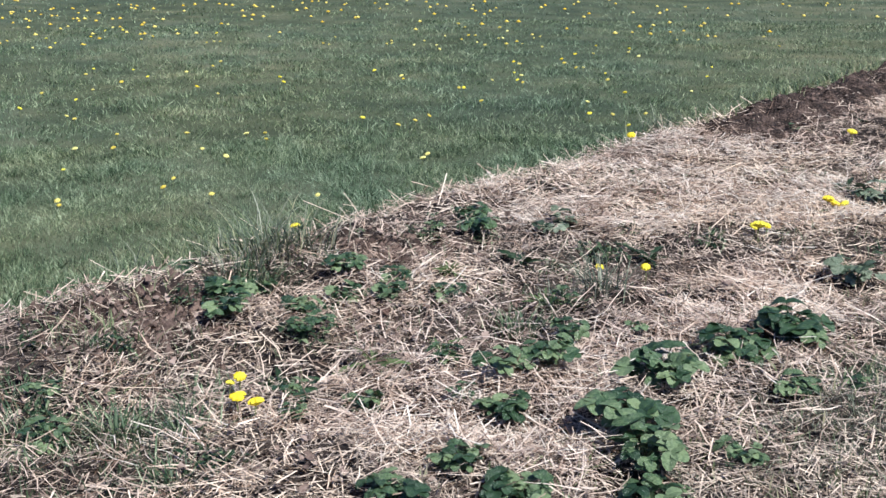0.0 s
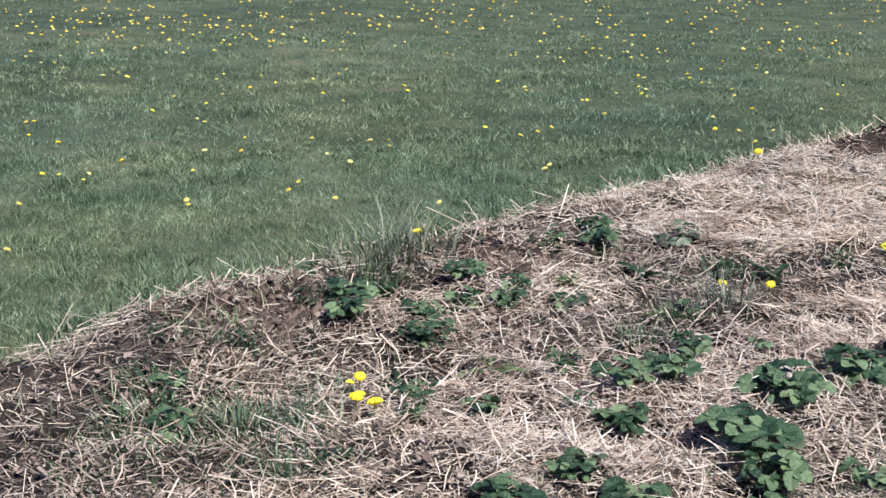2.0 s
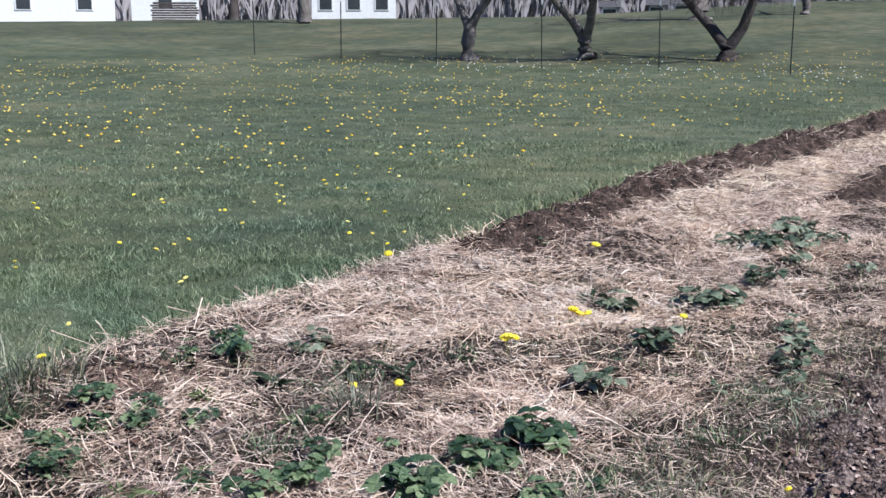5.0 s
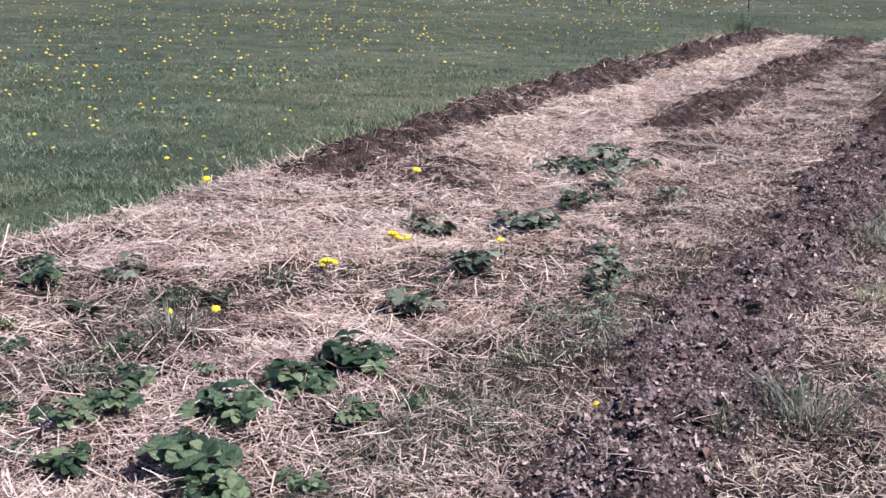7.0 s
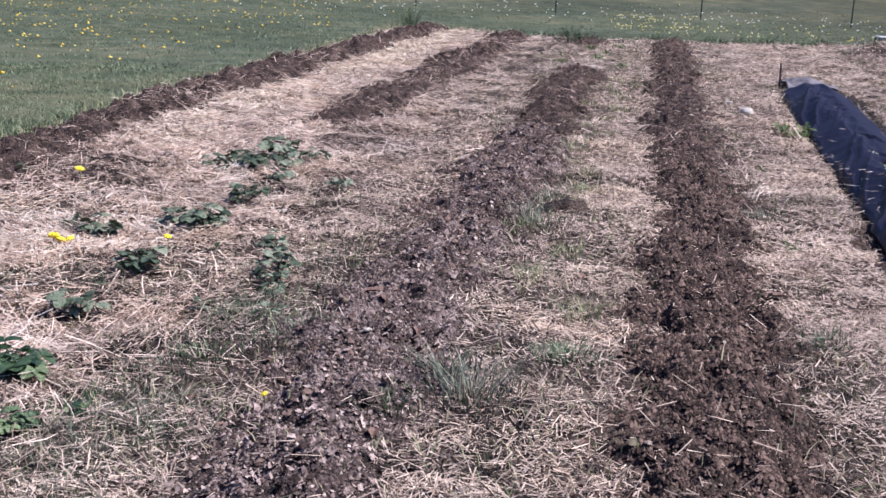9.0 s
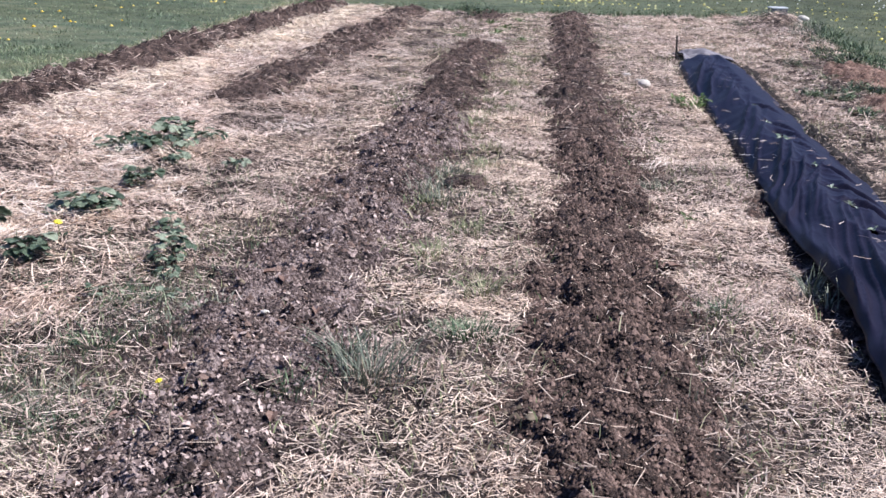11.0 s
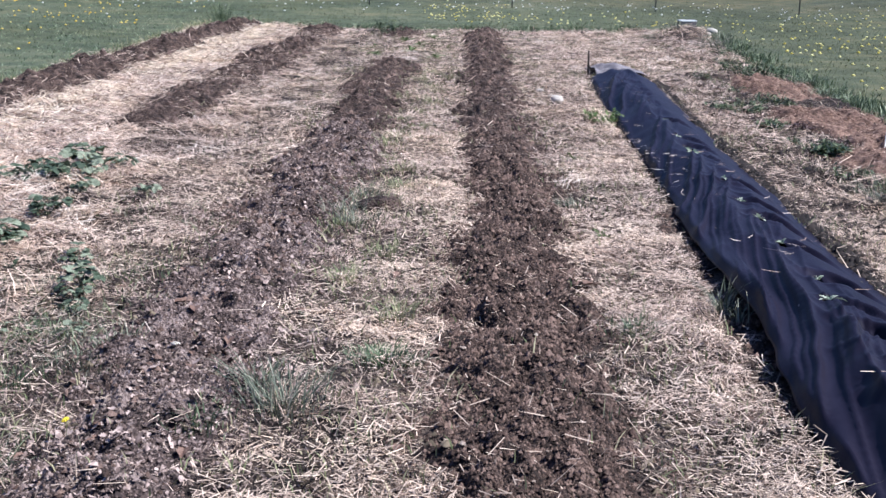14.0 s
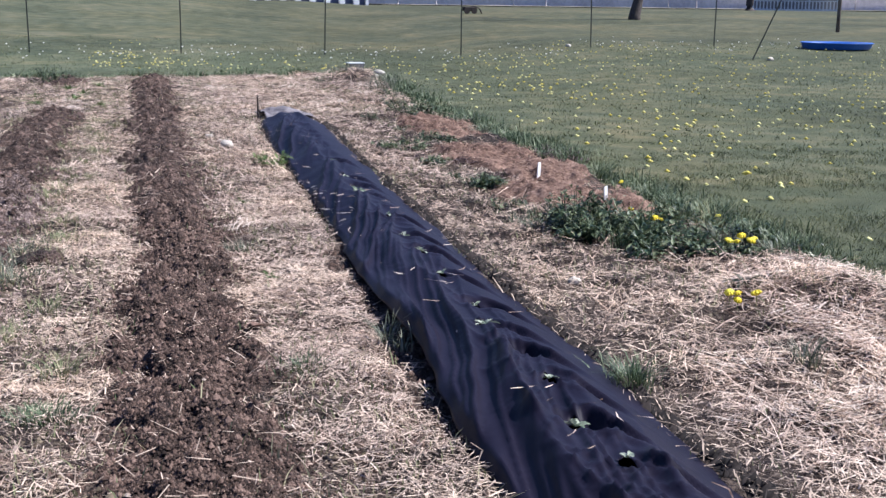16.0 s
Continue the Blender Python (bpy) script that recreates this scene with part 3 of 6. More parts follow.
def long_straw(x, y):
    clump = step(-0.15, 0.40, fbm(x * 1.6, y * 1.6, 4, 21))
    left = step(-1.25, -1.75, x) * (0.13 + 0.87 * clump) * (1 - 0.35 * step(-2.55, -3.0, x) * step(3.8, 3.1, y))
    left = np.maximum(left, 0.8 * step(-2.8, -3.2, x) * step(3.8, 4.5, y) * step(7.2, 6.6, y))
    right = step(2.95, 3.5, x + 0.5 * step(4.6, 3.2, y)) * step(6.7, 5.8, y) * (0.5 + 0.5 * patchy(x, y, 1.8, 37)) + step(2.2, 2.6, x) * (0.06 + 0.26 * step(6.5, 5.5, y) * patchy(x, y, 2.6, 38)) + 0.35 * step(2.2, 2.5, x) * step(3.1, 2.7, x) * step(8, 11, y) + 0.9 * step(1.2, 1.8, x) * step(15.4, 17, y)
    far = step(-2.65, -2.9, x) * step(9, 11, y) * 0.95
    bare = np.exp(-((x + 3.45) / 0.35) ** 2 - ((y - 2.2) / 0.35) ** 2)
    peat = np.exp(-((x - 3.6) / 0.5) ** 2) * step(7.8, 8.2, y) * step(15.6, 15, y)
    keep = bed_in(x, y) * (1 - 0.35 * step(-2.35, -2.1, x) * step(7.6, 9.0, y)) * (1 - 0.5 * step(-2.0, -1.7, x) * step(-0.9, -1.1, x) * step(4.6, 3.8, y)) * (1 - 0.97 * row_amount(x, y)) * (1 - cloth_here(x, y)) * (1 - 0.8 * bare) * (1 - peat) * (0.55 + 0.45 * step(3.0, 5.5, np.hypot(x, y)))
    paths = 0.30 * step(7.0, 10.0, y) * step(-1.5, -1.1, x) * step(0.02, -0.08, x - np.interp(y, CLOTH_Y, CLOTH_L))
    return np.clip(np.maximum(left, right) + far + paths, 0, 1) * keep * (1 - 0.9 * hem(x, y))


sx, sy, far = [np.concatenate(q) for q in zip(spread(600000, 2.5, 27.0, long_straw), spread(150000, 8.0, 27.0, long_straw, -20, 35), *[spread(n, r0, r1, long_straw, a0, a1) for n, r0, r1, a0, a1 in ROUND])]
for pick, cuts_ in ((far < 6.5, ((-0.5, 1.0), (0.0, 1.0), (0.5, 0.6))), (far >= 6.5, STRAIGHT)):
    px_, py_, pr_ = sx[pick], sy[pick], far[pick]
    strands("straw_mulch", px_, py_, (RNG.gamma(2.2, 0.034, len(px_)) + 0.02).clip(0.03, 0.24) * (1 + 0.02 * pr_), RNG.uniform(0.0014, 0.0036, len(px_)) * (1 + 0.055 * pr_), RNG.uniform(0.0, 1.0, len(px_)) ** 1.5 * 0.055, M_STRAW, "pale golden straw mulch strewn over the bed", "straw", tilt=0.26, cuts=cuts_)


def short_straw(x, y):
    p1 = step(-1.6, -1.2, x) * np.maximum(step(0.02, -0.08, x - np.interp(y, CLOTH_Y, CLOTH_L)), step(15.0, 15.4, y) * step(3.4, 2.9, x)) * (0.5 + 0.5 * patchy(x, y, 2.0, 33)) * (1 - 0.55 * np.exp(-((x + 1.32) / 0.22) ** 2) * step(5.5, 4.5, y)) * (1 - 0.6 * np.exp(-((x + 0.80) / 0.33) ** 2) * step(10.5, 8.5, y))
    p2 = step(2.1, 2.3, x) * step(3.6, 3.0, x) * (0.22 + 0.5 * patchy(x, y, 2.4, 39) + 0.12 * step(8, 11, y))
    left = step(-1.2, -1.8, x) * (0.20 + 0.40 * patchy(x, y, 1.6) + 0.4 * step(6.5, 8.5, y)) * (1 - 0.15 * step(-2.55, -3.0, x) * step(3.8, 3.1, y))
    keep = bed_in(x, y) * (0.7 + 0.3 * step(2.8, 6.0, np.hypot(x, y))) * (1 - 0.97 * row_amount(x, y)) * (1 - cloth_here(x, y)) * (1 - 0.85 * row_margin(x, y)) * (1 - 0.1 * step(-2.35, -2.1, x) * step(-0.9, -1.1, x) * step(7.6, 9.0, y))
    return np.clip(p1 + p2 + left, 0, 1) * keep * (1 - 0.9 * hem(x, y))


sx, sy, far = [np.concatenate(q) for q in zip(spread(800000, 2.5, 27.0, short_straw), spread(370000, 4.6, 27.0, short_straw, -20, 25), *[spread(n, r0, r1, short_straw, a0, a1) for n, r0, r1, a0, a1 in ROUND])]
strands("chopped_straw", sx, sy, np.minimum(RNG.gamma(1.7, 0.014, len(sx)) + 0.008, 0.10) * (1 + 0.04 * far), RNG.uniform(0.0011, 0.0029, len(sx)) * (1 + 0.055 * far), RNG.uniform(0.0, 0.026, len(sx)), M_CHAFF, "short trampled straw on the paths", "straw", tilt=0.22, cuts=STRAIGHT)

sx, sy, far = spread(170000, 2.4, 25.0, lambda x, y: bed_in(x, y) * (1 - cloth_here(x, y)) * (1 - 0.97 * row_amount(x, y)) * 0.6)
strands("old_thatch", sx, sy, RNG.uniform(0.012, 0.09, len(sx)) * (1 + 0.02 * far), RNG.uniform(0.0016, 0.0045, len(sx)) * (1 + 0.05 * far), RNG.uniform(0.0, 0.035, len(sx)), M_THATCH, "dark rotting straw and thatch on the soil", "straw", tilt=0.3, cuts=STRAIGHT)
sx, sy = scatter(75000, -1.5, -0.05, 2.4, 10.8, lambda x, y: np.exp(-((x + 0.69 + 0.2 * fbm(x * 3, y * 3, 3, 19)) / 0.34) ** 2) * (0.15 + 0.85 * step(-0.1, 0.5, fbm(x * 4, y * 4, 3, 171))) * 0.8, 1.4)
flakes("soil_flakes", sx, sy, np.minimum(RNG.gamma(1.2, 0.0028, len(sx)) + 0.002, 0.013), RNG.uniform(0.0, 0.010, len(sx)), M_FLAKE, "grey-brown crumbled leaf and manure flakes", "mulch")
# bundles of straw lying one way
bx, by, br = spread(3200, 2.5, 24.0, lambda x, y: long_straw(x, y) ** 2)
nb = 48
cx_, cy_ = np.repeat(bx, nb) + RNG.normal(0, 0.10, len(bx) * nb), np.repeat(by, nb) + RNG.normal(0, 0.10, len(bx) * nb)
ca = np.repeat(RNG.uniform(0, 6.283, len(bx)), nb) + RNG.normal(0, 0.42, len(bx) * nb)
k = (row_amount(cx_, cy_) < 0.4) & (cloth_here(cx_, cy_) < 0.5) & (bed_in(cx_, cy_) > 0.6)
cx_, cy_, ca = cx_[k], cy_[k], ca[k]
strands("straw_bundles", cx_, cy_, RNG.uniform(0.05, 0.22, len(cx_)), RNG.uniform(0.0016, 0.0034, len(cx_)) * (1 + 0.045 * cy_), RNG.uniform(0.012, 0.055, len(cx_)), M_PALESTRAW, "bright straw wisps lying in bunches", "straw", ang=ca)
# fresh golden straw between the two far rows
gy_ = RNG.uniform(8.5, 24.0, 5200)
gx_ = -3.28 - 0.012 * gy_ + RNG.normal(0, 0.26, len(gy_))
k = (row_amount(gx_, gy_) < 0.5) & (vnoise(gx_ * 1.5, gy_ * 1.1, 191) > -0.5)
strands("fresh_straw", gx_[k], gy_[k], RNG.uniform(0.08, 0.28, k.sum()), RNG.uniform(0.003, 0.006, k.sum()) * (1 + 0.03 * gy_[k]), RNG.uniform(0.01, 0.06, k.sum()), M_GOLD, "fresh golden straw laid between the soil rows", "straw")
# a few stalks on the dug rows
sx, sy = scatter(9000, -4.6, 1.0, 1.8, 24, lambda x, y: row_amount(x, y) * 0.05 * (0.15 + 0.85 * step(4, 7, y)), 1.4)
strands("loose_stalks", sx, sy, RNG.uniform(0.01, 0.06, len(sx)), RNG.uniform(0.0011, 0.0024, len(sx)) * (1 + 0.05 * sy), RNG.uniform(0.005, 0.02, len(sx)), M_CHAFF, "single straw stalks lying on dark soil", "straw", base=top_z)
# stalks hanging over the rim towards the lawn
ey = RNG.uniform(1.6, 7.2, 900)
ex = edge_left(ey) + RNG.normal(0.02, 0.10, 900)
gx0, gy0 = scatter(36000, -3.9, -1.0, 0.7, 7.0, lambda x, y: (0.9 * np.exp(-((x + 1.32) / 0.2) ** 2) * step(5.2, 4.2, y) * patchy(x, y, 2.5, 47) + 0.05 + 0.95 * step(0.05, 0.5, fbm(x * 1.5, y * 1.5, 3, 121))) * (0.3 + 0.7 * step(2.4, 1.8, y)) * bed_in(x, y), 1.5)
strands("rim_straw", ex, ey, RNG.uniform(0.08, 0.32, 900), RNG.uniform(0.003, 0.006, 900), RNG.uniform(0.0, 0.04, 900), M_STRAW, "straw stalks sticking out over the lawn edge", "straw", tilt=0.24)


# ---- grass ----
def blades(name, x, y, height, width, material, label, category, base, lean=0.45, segments=2):
    n = len(x)
    a = RNG.uniform(0, 6.283, n)
    d = np.stack([np.cos(a), np.sin(a)], -1)
    b = RNG.uniform(0, 6.283, n)
    o = np.stack([np.cos(b), np.sin(b)], -1) * (np.abs(RNG.normal(0, lean, n)) * height)[:, None]
    z = base(x, y) - 0.01
    c = np.stack([x, y], -1)
    w = (width * 0.5)[:, None]
    v0 = np.concatenate([c - d * w, z[:, None]], -1)
    v1 = np.concatenate([c + d * w, z[:, None]], -1)
    tip = np.concatenate([c + o, (z + height)[:, None]], -1)
    if segments == 1:
        v = np.stack([v0, v1, tip], 1)
        f = np.array([[0, 1, 2]])[None] + (np.arange(n) * 3)[:, None, None]
        me = raw_mesh(name, v.reshape(-1, 3), f.reshape(-1, 3), material)
    else:
        m = c + o * 0.35
        zm = (z + height * 0.62)[:, None]
        v2 = np.concatenate([m - d * w * 0.8, zm], -1)
        v3 = np.concatenate([m + d * w * 0.8, zm], -1)
        v = np.stack([v0, v1, v2, v3, tip], 1)
        f = np.array([[0, 1, 3], [0, 3, 2], [2, 3, 4]])[None] + (np.arange(n) * 5)[:, None, None]
        me = raw_mesh(name, v.reshape(-1, 3), f.reshape(-1, 3), material)
    return tagged(new(name, me), label, category, kind="stuff")


def lawn_base(x, y):
    return land(x, y) - 0.02


def fan(n, r0, r1, a0, a1, power=1.0):
    """Places in a sector round the garden's near end; a: degrees left of +y."""
    r = r0 + (r1 - r0) * RNG.uniform(0, 1, n) ** power
    a = np.radians(RNG.uniform(a0, a1, n))
    return 0.2 - r * np.sin(a), r * np.cos(a)


for r0, r1, n, w, h, segs in ((4.0, 8.0, 240000, 0.0037, 0.036, 1), (7.5, 16.0, 150000, 0.0068, 0.034, 1), (15.0, 40.0, 95000, 0.013, 0.034, 1)):
    gx, gy = fan(n, r0, r1, 8 if r0 > 10 else 20, 78)
    k = gx < edge_left(gy) + 0.03 * RNG.normal(0, 1, n)
    k &= (fbm(gx * 4.5, gy * 4.5, 3, 40) + RNG.normal(0, 0.4, n)) > -1.15
    gx, gy = gx[k], gy[k]
    blades("lawn_grass", gx, gy, RNG.uniform(0.5, 1.3, len(gx)) * h * (1 + 0.5 * fbm(gx * 2.2, gy * 2.2, 3, 44) + 0.7 * fbm(gx * 6.5, gy * 6.5, 2, 45)).clip(0.75, 2.0), RNG.uniform(0.7, 1.4, len(gx)) * w, M_BLADE, "short green lawn grass with greyish tips", "grass", lawn_base, 1.25, segs)
for r0, r1, n, w, h, segs in ((5.5, 14.0, 110000, 0.0055, 0.034, 1), (13.0, 42.0, 90000, 0.013, 0.034, 1)):
    gx, gy = fan(n, r0, r1, -48, 10 if r0 > 10 else -10)
    k = (gx > edge_right(gy) + 0.03 * RNG.normal(0, 1, n)) | (gy > 25.3 + 0.25 * RNG.normal(0, 1, n))
    gx, gy = gx[k], gy[k]
    blades("lawn_grass", gx, gy, RNG.uniform(0.5, 1.3, len(gx)) * h * (1 + 0.5 * fbm(gx * 2.2, gy * 2.2, 3, 44) + 0.7 * fbm(gx * 6.5, gy * 6.5, 2, 45)).clip(0.5, 2.2), RNG.uniform(0.7, 1.4, len(gx)) * w, M_SIDEBLADE, "short olive-green lawn grass with greyish tips", "grass", lawn_base, 1.25, segs)
# longer grass along the rims
rx = RNG.uniform(-5, 5, 5000)
ry = 24.5 + 0.21 * rx + 0.9 * vnoise(rx * 0.8, rx * 0 + 2, 6) + 0.6 * vnoise(rx * 2.6, rx * 0 + 7, 6) + RNG.normal(0.25, 0.35, 5000)
blades("end_grass", rx, ry, RNG.uniform(0.04, 0.2, 5000) * (0.6 + 0.5 * vnoise(rx * 1.7, ry * 0.3, 12)), RNG.uniform(0.010, 0.02, 5000), M_TUFT, "uneven longer grass at the far end of the bed", "grass", surface, 0.6)
ry = np.concatenate([RNG.uniform(1.5, 26, 9000), RNG.uniform(4.0, 26, 9000)])
left_side = np.arange(18000) < 9000
rx = np.where(left_side, edge_left(ry) - np.abs(RNG.normal(0, 0.12, 18000)), edge_right(ry) + np.abs(RNG.normal(0, 0.22, 18000)))
blades("rim_grass", rx, ry, RNG.uniform(0.03, 0.14, 18000) * np.where(left_side, 0.75, 0.25 + 0.85 * step(-0.5, 0.6, fbm(rx * 1.3, ry * 1.3, 3, 33))), RNG.uniform(0.004, 0.008, 18000) * (1 + 0.05 * ry), M_TUFT, "longer uncut grass fringing the garden bed", "grass", surface, 0.6)
ry = RNG.uniform(6.2, 25, 2600)
blades("dry_fringe", edge_left(ry) + RNG.normal(-0.02, 0.09, 2600), ry, RNG.uniform(0.03, 0.13, 2600) * (1 + 0.02 * ry), RNG.uniform(0.004, 0.008, 2600) * (1 + 0.04 * ry), M_DRYBLADE, "bleached dry grass along the dug row", "grass", surface, 0.9)
rx, ry = scatter(60000, -4.2, 4.2, 1.8, 24, lambda x, y: bed_in(x, y) * (0.16 + 0.84 * step(0.05, 0.6, fbm(x * 0.9, y * 0.9, 3, 61))) * (1 - 0.9 * row_amount(x, y)) * (1 - cloth_here(x, y)) * step(-2.3, -1.3, x) + (0.6 * np.exp(-((x + 1.35) / 0.3) ** 2) * step(6.5, 5, y) + 0.6 * row_margin(x, y) + 0.9 * np.exp(-((x + 0.15) / 0.22) ** 2) * step(4.5, 6, y)) * bed_in(x, y), 1.4)
hx_, hy_ = scatter(26000, -1.85, -0.9, 2.4, 6.0, lambda x, y: np.exp(-((x + 1.35) / 0.25) ** 2) * step(6.0, 4.6, y) * step(-0.4, 0.3, fbm(x * 2.6, y * 2.6, 3, 181)), 1.2)
blades("path_grass", hx_, hy_, RNG.uniform(0.012, 0.05, len(hx_)), RNG.uniform(0.0014, 0.0032, len(hx_)), M_GREYGRASS, "grey-green trampled grass beside the dug row", "grass", surface, 1.6)
blades("green_shoots", gx0, gy0, RNG.uniform(0.02, 0.075, len(gx0)), RNG.uniform(0.002, 0.0045, len(gx0)), M_TUFT, "green grass shoots growing through the straw", "grass", surface, 0.9)
blades("bed_grass", rx, ry, RNG.uniform(0.02, 0.07, len(rx)), RNG.uniform(0.003, 0.006, len(rx)) * (1 + 0.04 * ry), M_DRYBLADE, "thin half-dry grass coming up through the paths", "grass", surface, 0.8)


# ---- plants in the bed ----
def leaflet(bm, length, width, base, heading, rise, fold=0.25, droop=0.3, teeth=0.08, n=5, blunt=1.0):
    """A folded, toothed leaf blade from base outwards."""
    hd = Vector((math.cos(heading), math.sin(heading), 0))
    sd_ = Vector((-hd.y, hd.x, 0))
    mid, lft, rgt = [], [], []
    for i in range(n + 1):
        t = i / n
        w = width * 0.5 * math.sin(math.pi * (0.03 + 0.94 * t ** 0.85)) ** blunt * (1 + (teeth if i % 2 else -teeth))
        c = Vector(base) + hd * length * t + Vector((0, 0, rise * length * t - droop * length * t * t))
        mid.append(bm.verts.new(c))
        lft.append(bm.verts.new(c + sd_ * w + Vector((0, 0, w * fold))))
        rgt.append(bm.verts.new(c - sd_ * w + Vector((0, 0, w * fold))))
    for i in range(n):
        bm.faces.new((mid[i], mid[i + 1], lft[i + 1], lft[i]))
        bm.faces.new((rgt[i], rgt[i + 1], mid[i + 1], mid[i]))


def trefoil(rng):
    bm = bmesh.new()
    tube(bm, [(0, 0, 0), (0.35, 0, 0.48), (0.72, 0, 0.72)], [0.02, 0.016, 0.013], 4, False)
    for da in (-1.25, 0.0, 1.25):
        leaflet(bm, rng.uniform(0.35, 0.44), rng.uniform(0.36, 0.45), (0.70, 0, 0.72), da + rng.uniform(-0.15, 0.15), rng.uniform(-0.05, 0.4), rng.uniform(0.05, 0.3), rng.uniform(0.2, 0.6), 0.05, 6, 0.5)
    return bm_mesh("leaf", bm, M_BERRY)


def blade_leaf(rng, material, wide=0.24):
    bm = bmesh.new()
    leaflet(bm, 1.0, wide, (0, 0, 0), 0.0, rng.uniform(0.35, 0.8), 0.3, rng.uniform(0.3, 0.7), 0.22, 8)
    return bm_mesh("leaf", bm, material)


prng = random.Random(3)
TREFOILS = [trefoil(prng) for _ in range(6)]
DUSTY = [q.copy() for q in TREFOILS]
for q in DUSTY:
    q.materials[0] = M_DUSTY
ROSETTE = [blade_leaf(prng, M_WEED) for _ in range(4)]
PALE = [blade_leaf(prng, M_PALEWEED, 0.16) for _ in range(3)]
SPROUT = [blade_leaf(prng, M_SPROUT, 0.45) for _ in range(3)]


def leafy(name, x, y, radius, leaves, count, label, category, group, flat_=1.0):
    ob = thing(name, x, y, zat(x, y) + 0.004, label, category, group, prng.uniform(0, 360))
    for i in range(count):
        ring = math.sqrt((i + 0.6) / count)
        a = i * 137.5 + prng.uniform(-25, 25)
        s = radius * (0.42 + 0.46 * ring) * prng.uniform(0.65, 1.25)
        part("leaf", leaves[i % len(leaves)], ob, "", (0, 0, 0.004 * i / count), (prng.uniform(-28, 28), (-42 * (1 - ring) + 6 * ring) * flat_ + prng.uniform(-14, 14), a), s)
    return ob


# x, y, width
BERRIES = [
    (-1.84, 2.92, 0.27), (-1.79, 3.23, 0.27), (-1.74, 3.51, 0.30), (-1.73, 2.57, 0.28), (-1.57, 2.41, 0.25), (-1.47, 2.30, 0.20), (-2.05, 2.44, 0.20), (-2.12, 2.72, 0.20),
    (-1.91, 2.09, 0.18), (-1.71, 2.10, 0.20), (-3.21, 2.36, 0.19), (-2.93, 2.45, 0.16), (-3.08, 1.62, 0.14), (-2.80, 1.47, 0.17), (-1.52, 3.11, 0.17), (-1.42, 3.30, 0.11),
    (-1.41, 2.61, 0.16), (-3.35, 3.79, 0.21), (-3.15, 4.03, 0.16), (-2.98, 2.91, 0.15), (-2.85, 3.06, 0.16), (-2.44, 2.01, 0.13), (-1.89, 1.83, 0.19), (-3.13, 2.84, 0.18),
    (-1.90, 5.66, 0.30), (-2.07, 5.76, 0.22), (-1.89, 4.84, 0.26), (-1.88, 4.27, 0.21), (-1.30, 4.95, 0.20), (-1.48, 5.47, 0.18), (-1.92, 6.36, 0.25), (-2.22, 7.43, 0.28), (-2.07, 7.59, 0.26),
    (-2.38, 7.66, 0.26), (-2.0, 7.2, 0.2), (-2.45, 7.3, 0.22), (-1.95, 7.85, 0.2), (-2.22, 8.04, 0.30), (-2.34, 5.46, 0.24), (-1.44, 3.32, 0.10), (-1.44, 4.42, 0.12), (-1.15, 4.40, 0.12), (-1.58, 7.09, 0.17), (-1.29, 4.81, 0.15), (-1.24, 4.68, 0.13),
    (-3.79, 2.59, 0.18), (-3.40, 2.53, 0.22), (-3.45, 2.69, 0.16), (-3.13, 2.62, 0.18), (-2.98, 2.57, 0.15), (-3.31, 3.01, 0.20), (-3.08, 3.05, 0.17), (-3.50, 3.94, 0.18), (-3.48, 3.67, 0.12), (-3.18, 4.19, 0.16), (-2.43, 2.61, 0.14), (-2.19, 2.60, 0.20), (-2.21, 2.84, 0.18), (-2.26, 3.02, 0.16), (-2.56, 2.12, 0.16), (-2.39, 2.22, 0.17),
]
for x, y, w in BERRIES:
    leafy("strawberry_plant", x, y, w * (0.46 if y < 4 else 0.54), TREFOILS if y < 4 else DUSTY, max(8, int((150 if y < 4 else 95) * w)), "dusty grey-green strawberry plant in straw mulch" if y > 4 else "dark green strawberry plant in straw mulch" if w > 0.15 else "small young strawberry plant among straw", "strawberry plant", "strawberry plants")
for x, y, w in [(-2.62, 4.0, 0.20), (-2.55, 5.60, 0.18), (-2.74, 2.20, 0.13), (-3.36, 7.5, 0.12), (-2.05, 5.62, 0.14), (-4.12, 3.5, 0.12), (3.28, 5.5, 0.20), (3.95, 6.8, 0.26), (-2.9, 3.55, 0.16)]:
    leafy("dandelion_rosette", x, y, w * 0.8, ROSETTE, 11, "toothed green dandelion leaves spread on the ground", "weed", "weeds", 0.6)
for x, y, w in [(-2.60, 2.46, 0.20), (-2.54, 3.24, 0.18), (-2.51, 2.67, 0.13), (-3.0, 3.24, 0.14), (-0.62, 18.5, 0.3), (-1.07, 18.0, 0.3), (-0.5, 19.6, 0.3), (-0.8, 20.6, 0.3), (-1.2, 19.2, 0.26), (-0.2, 17.4, 0.24), (-0.35, 21.5, 0.3), (1.05, 8.9, 0.16), (0.98, 6.3, 0.14)]:
    leafy("pale_weed", x, y, w * 0.7, PALE, 16, "light green feathery weed among straw", "weed", "weeds", 1.2)

for i in range(46):
    x, y = prng.uniform(-3.75, -1.5), 1.4 + 7.0 * prng.random() ** 1.3
    leafy("small_weed", x, y, prng.uniform(0.035, 0.075), ROSETTE if i % 3 else TREFOILS, 6, "small green weed sprouting through straw", "weed", "weeds", 0.8)


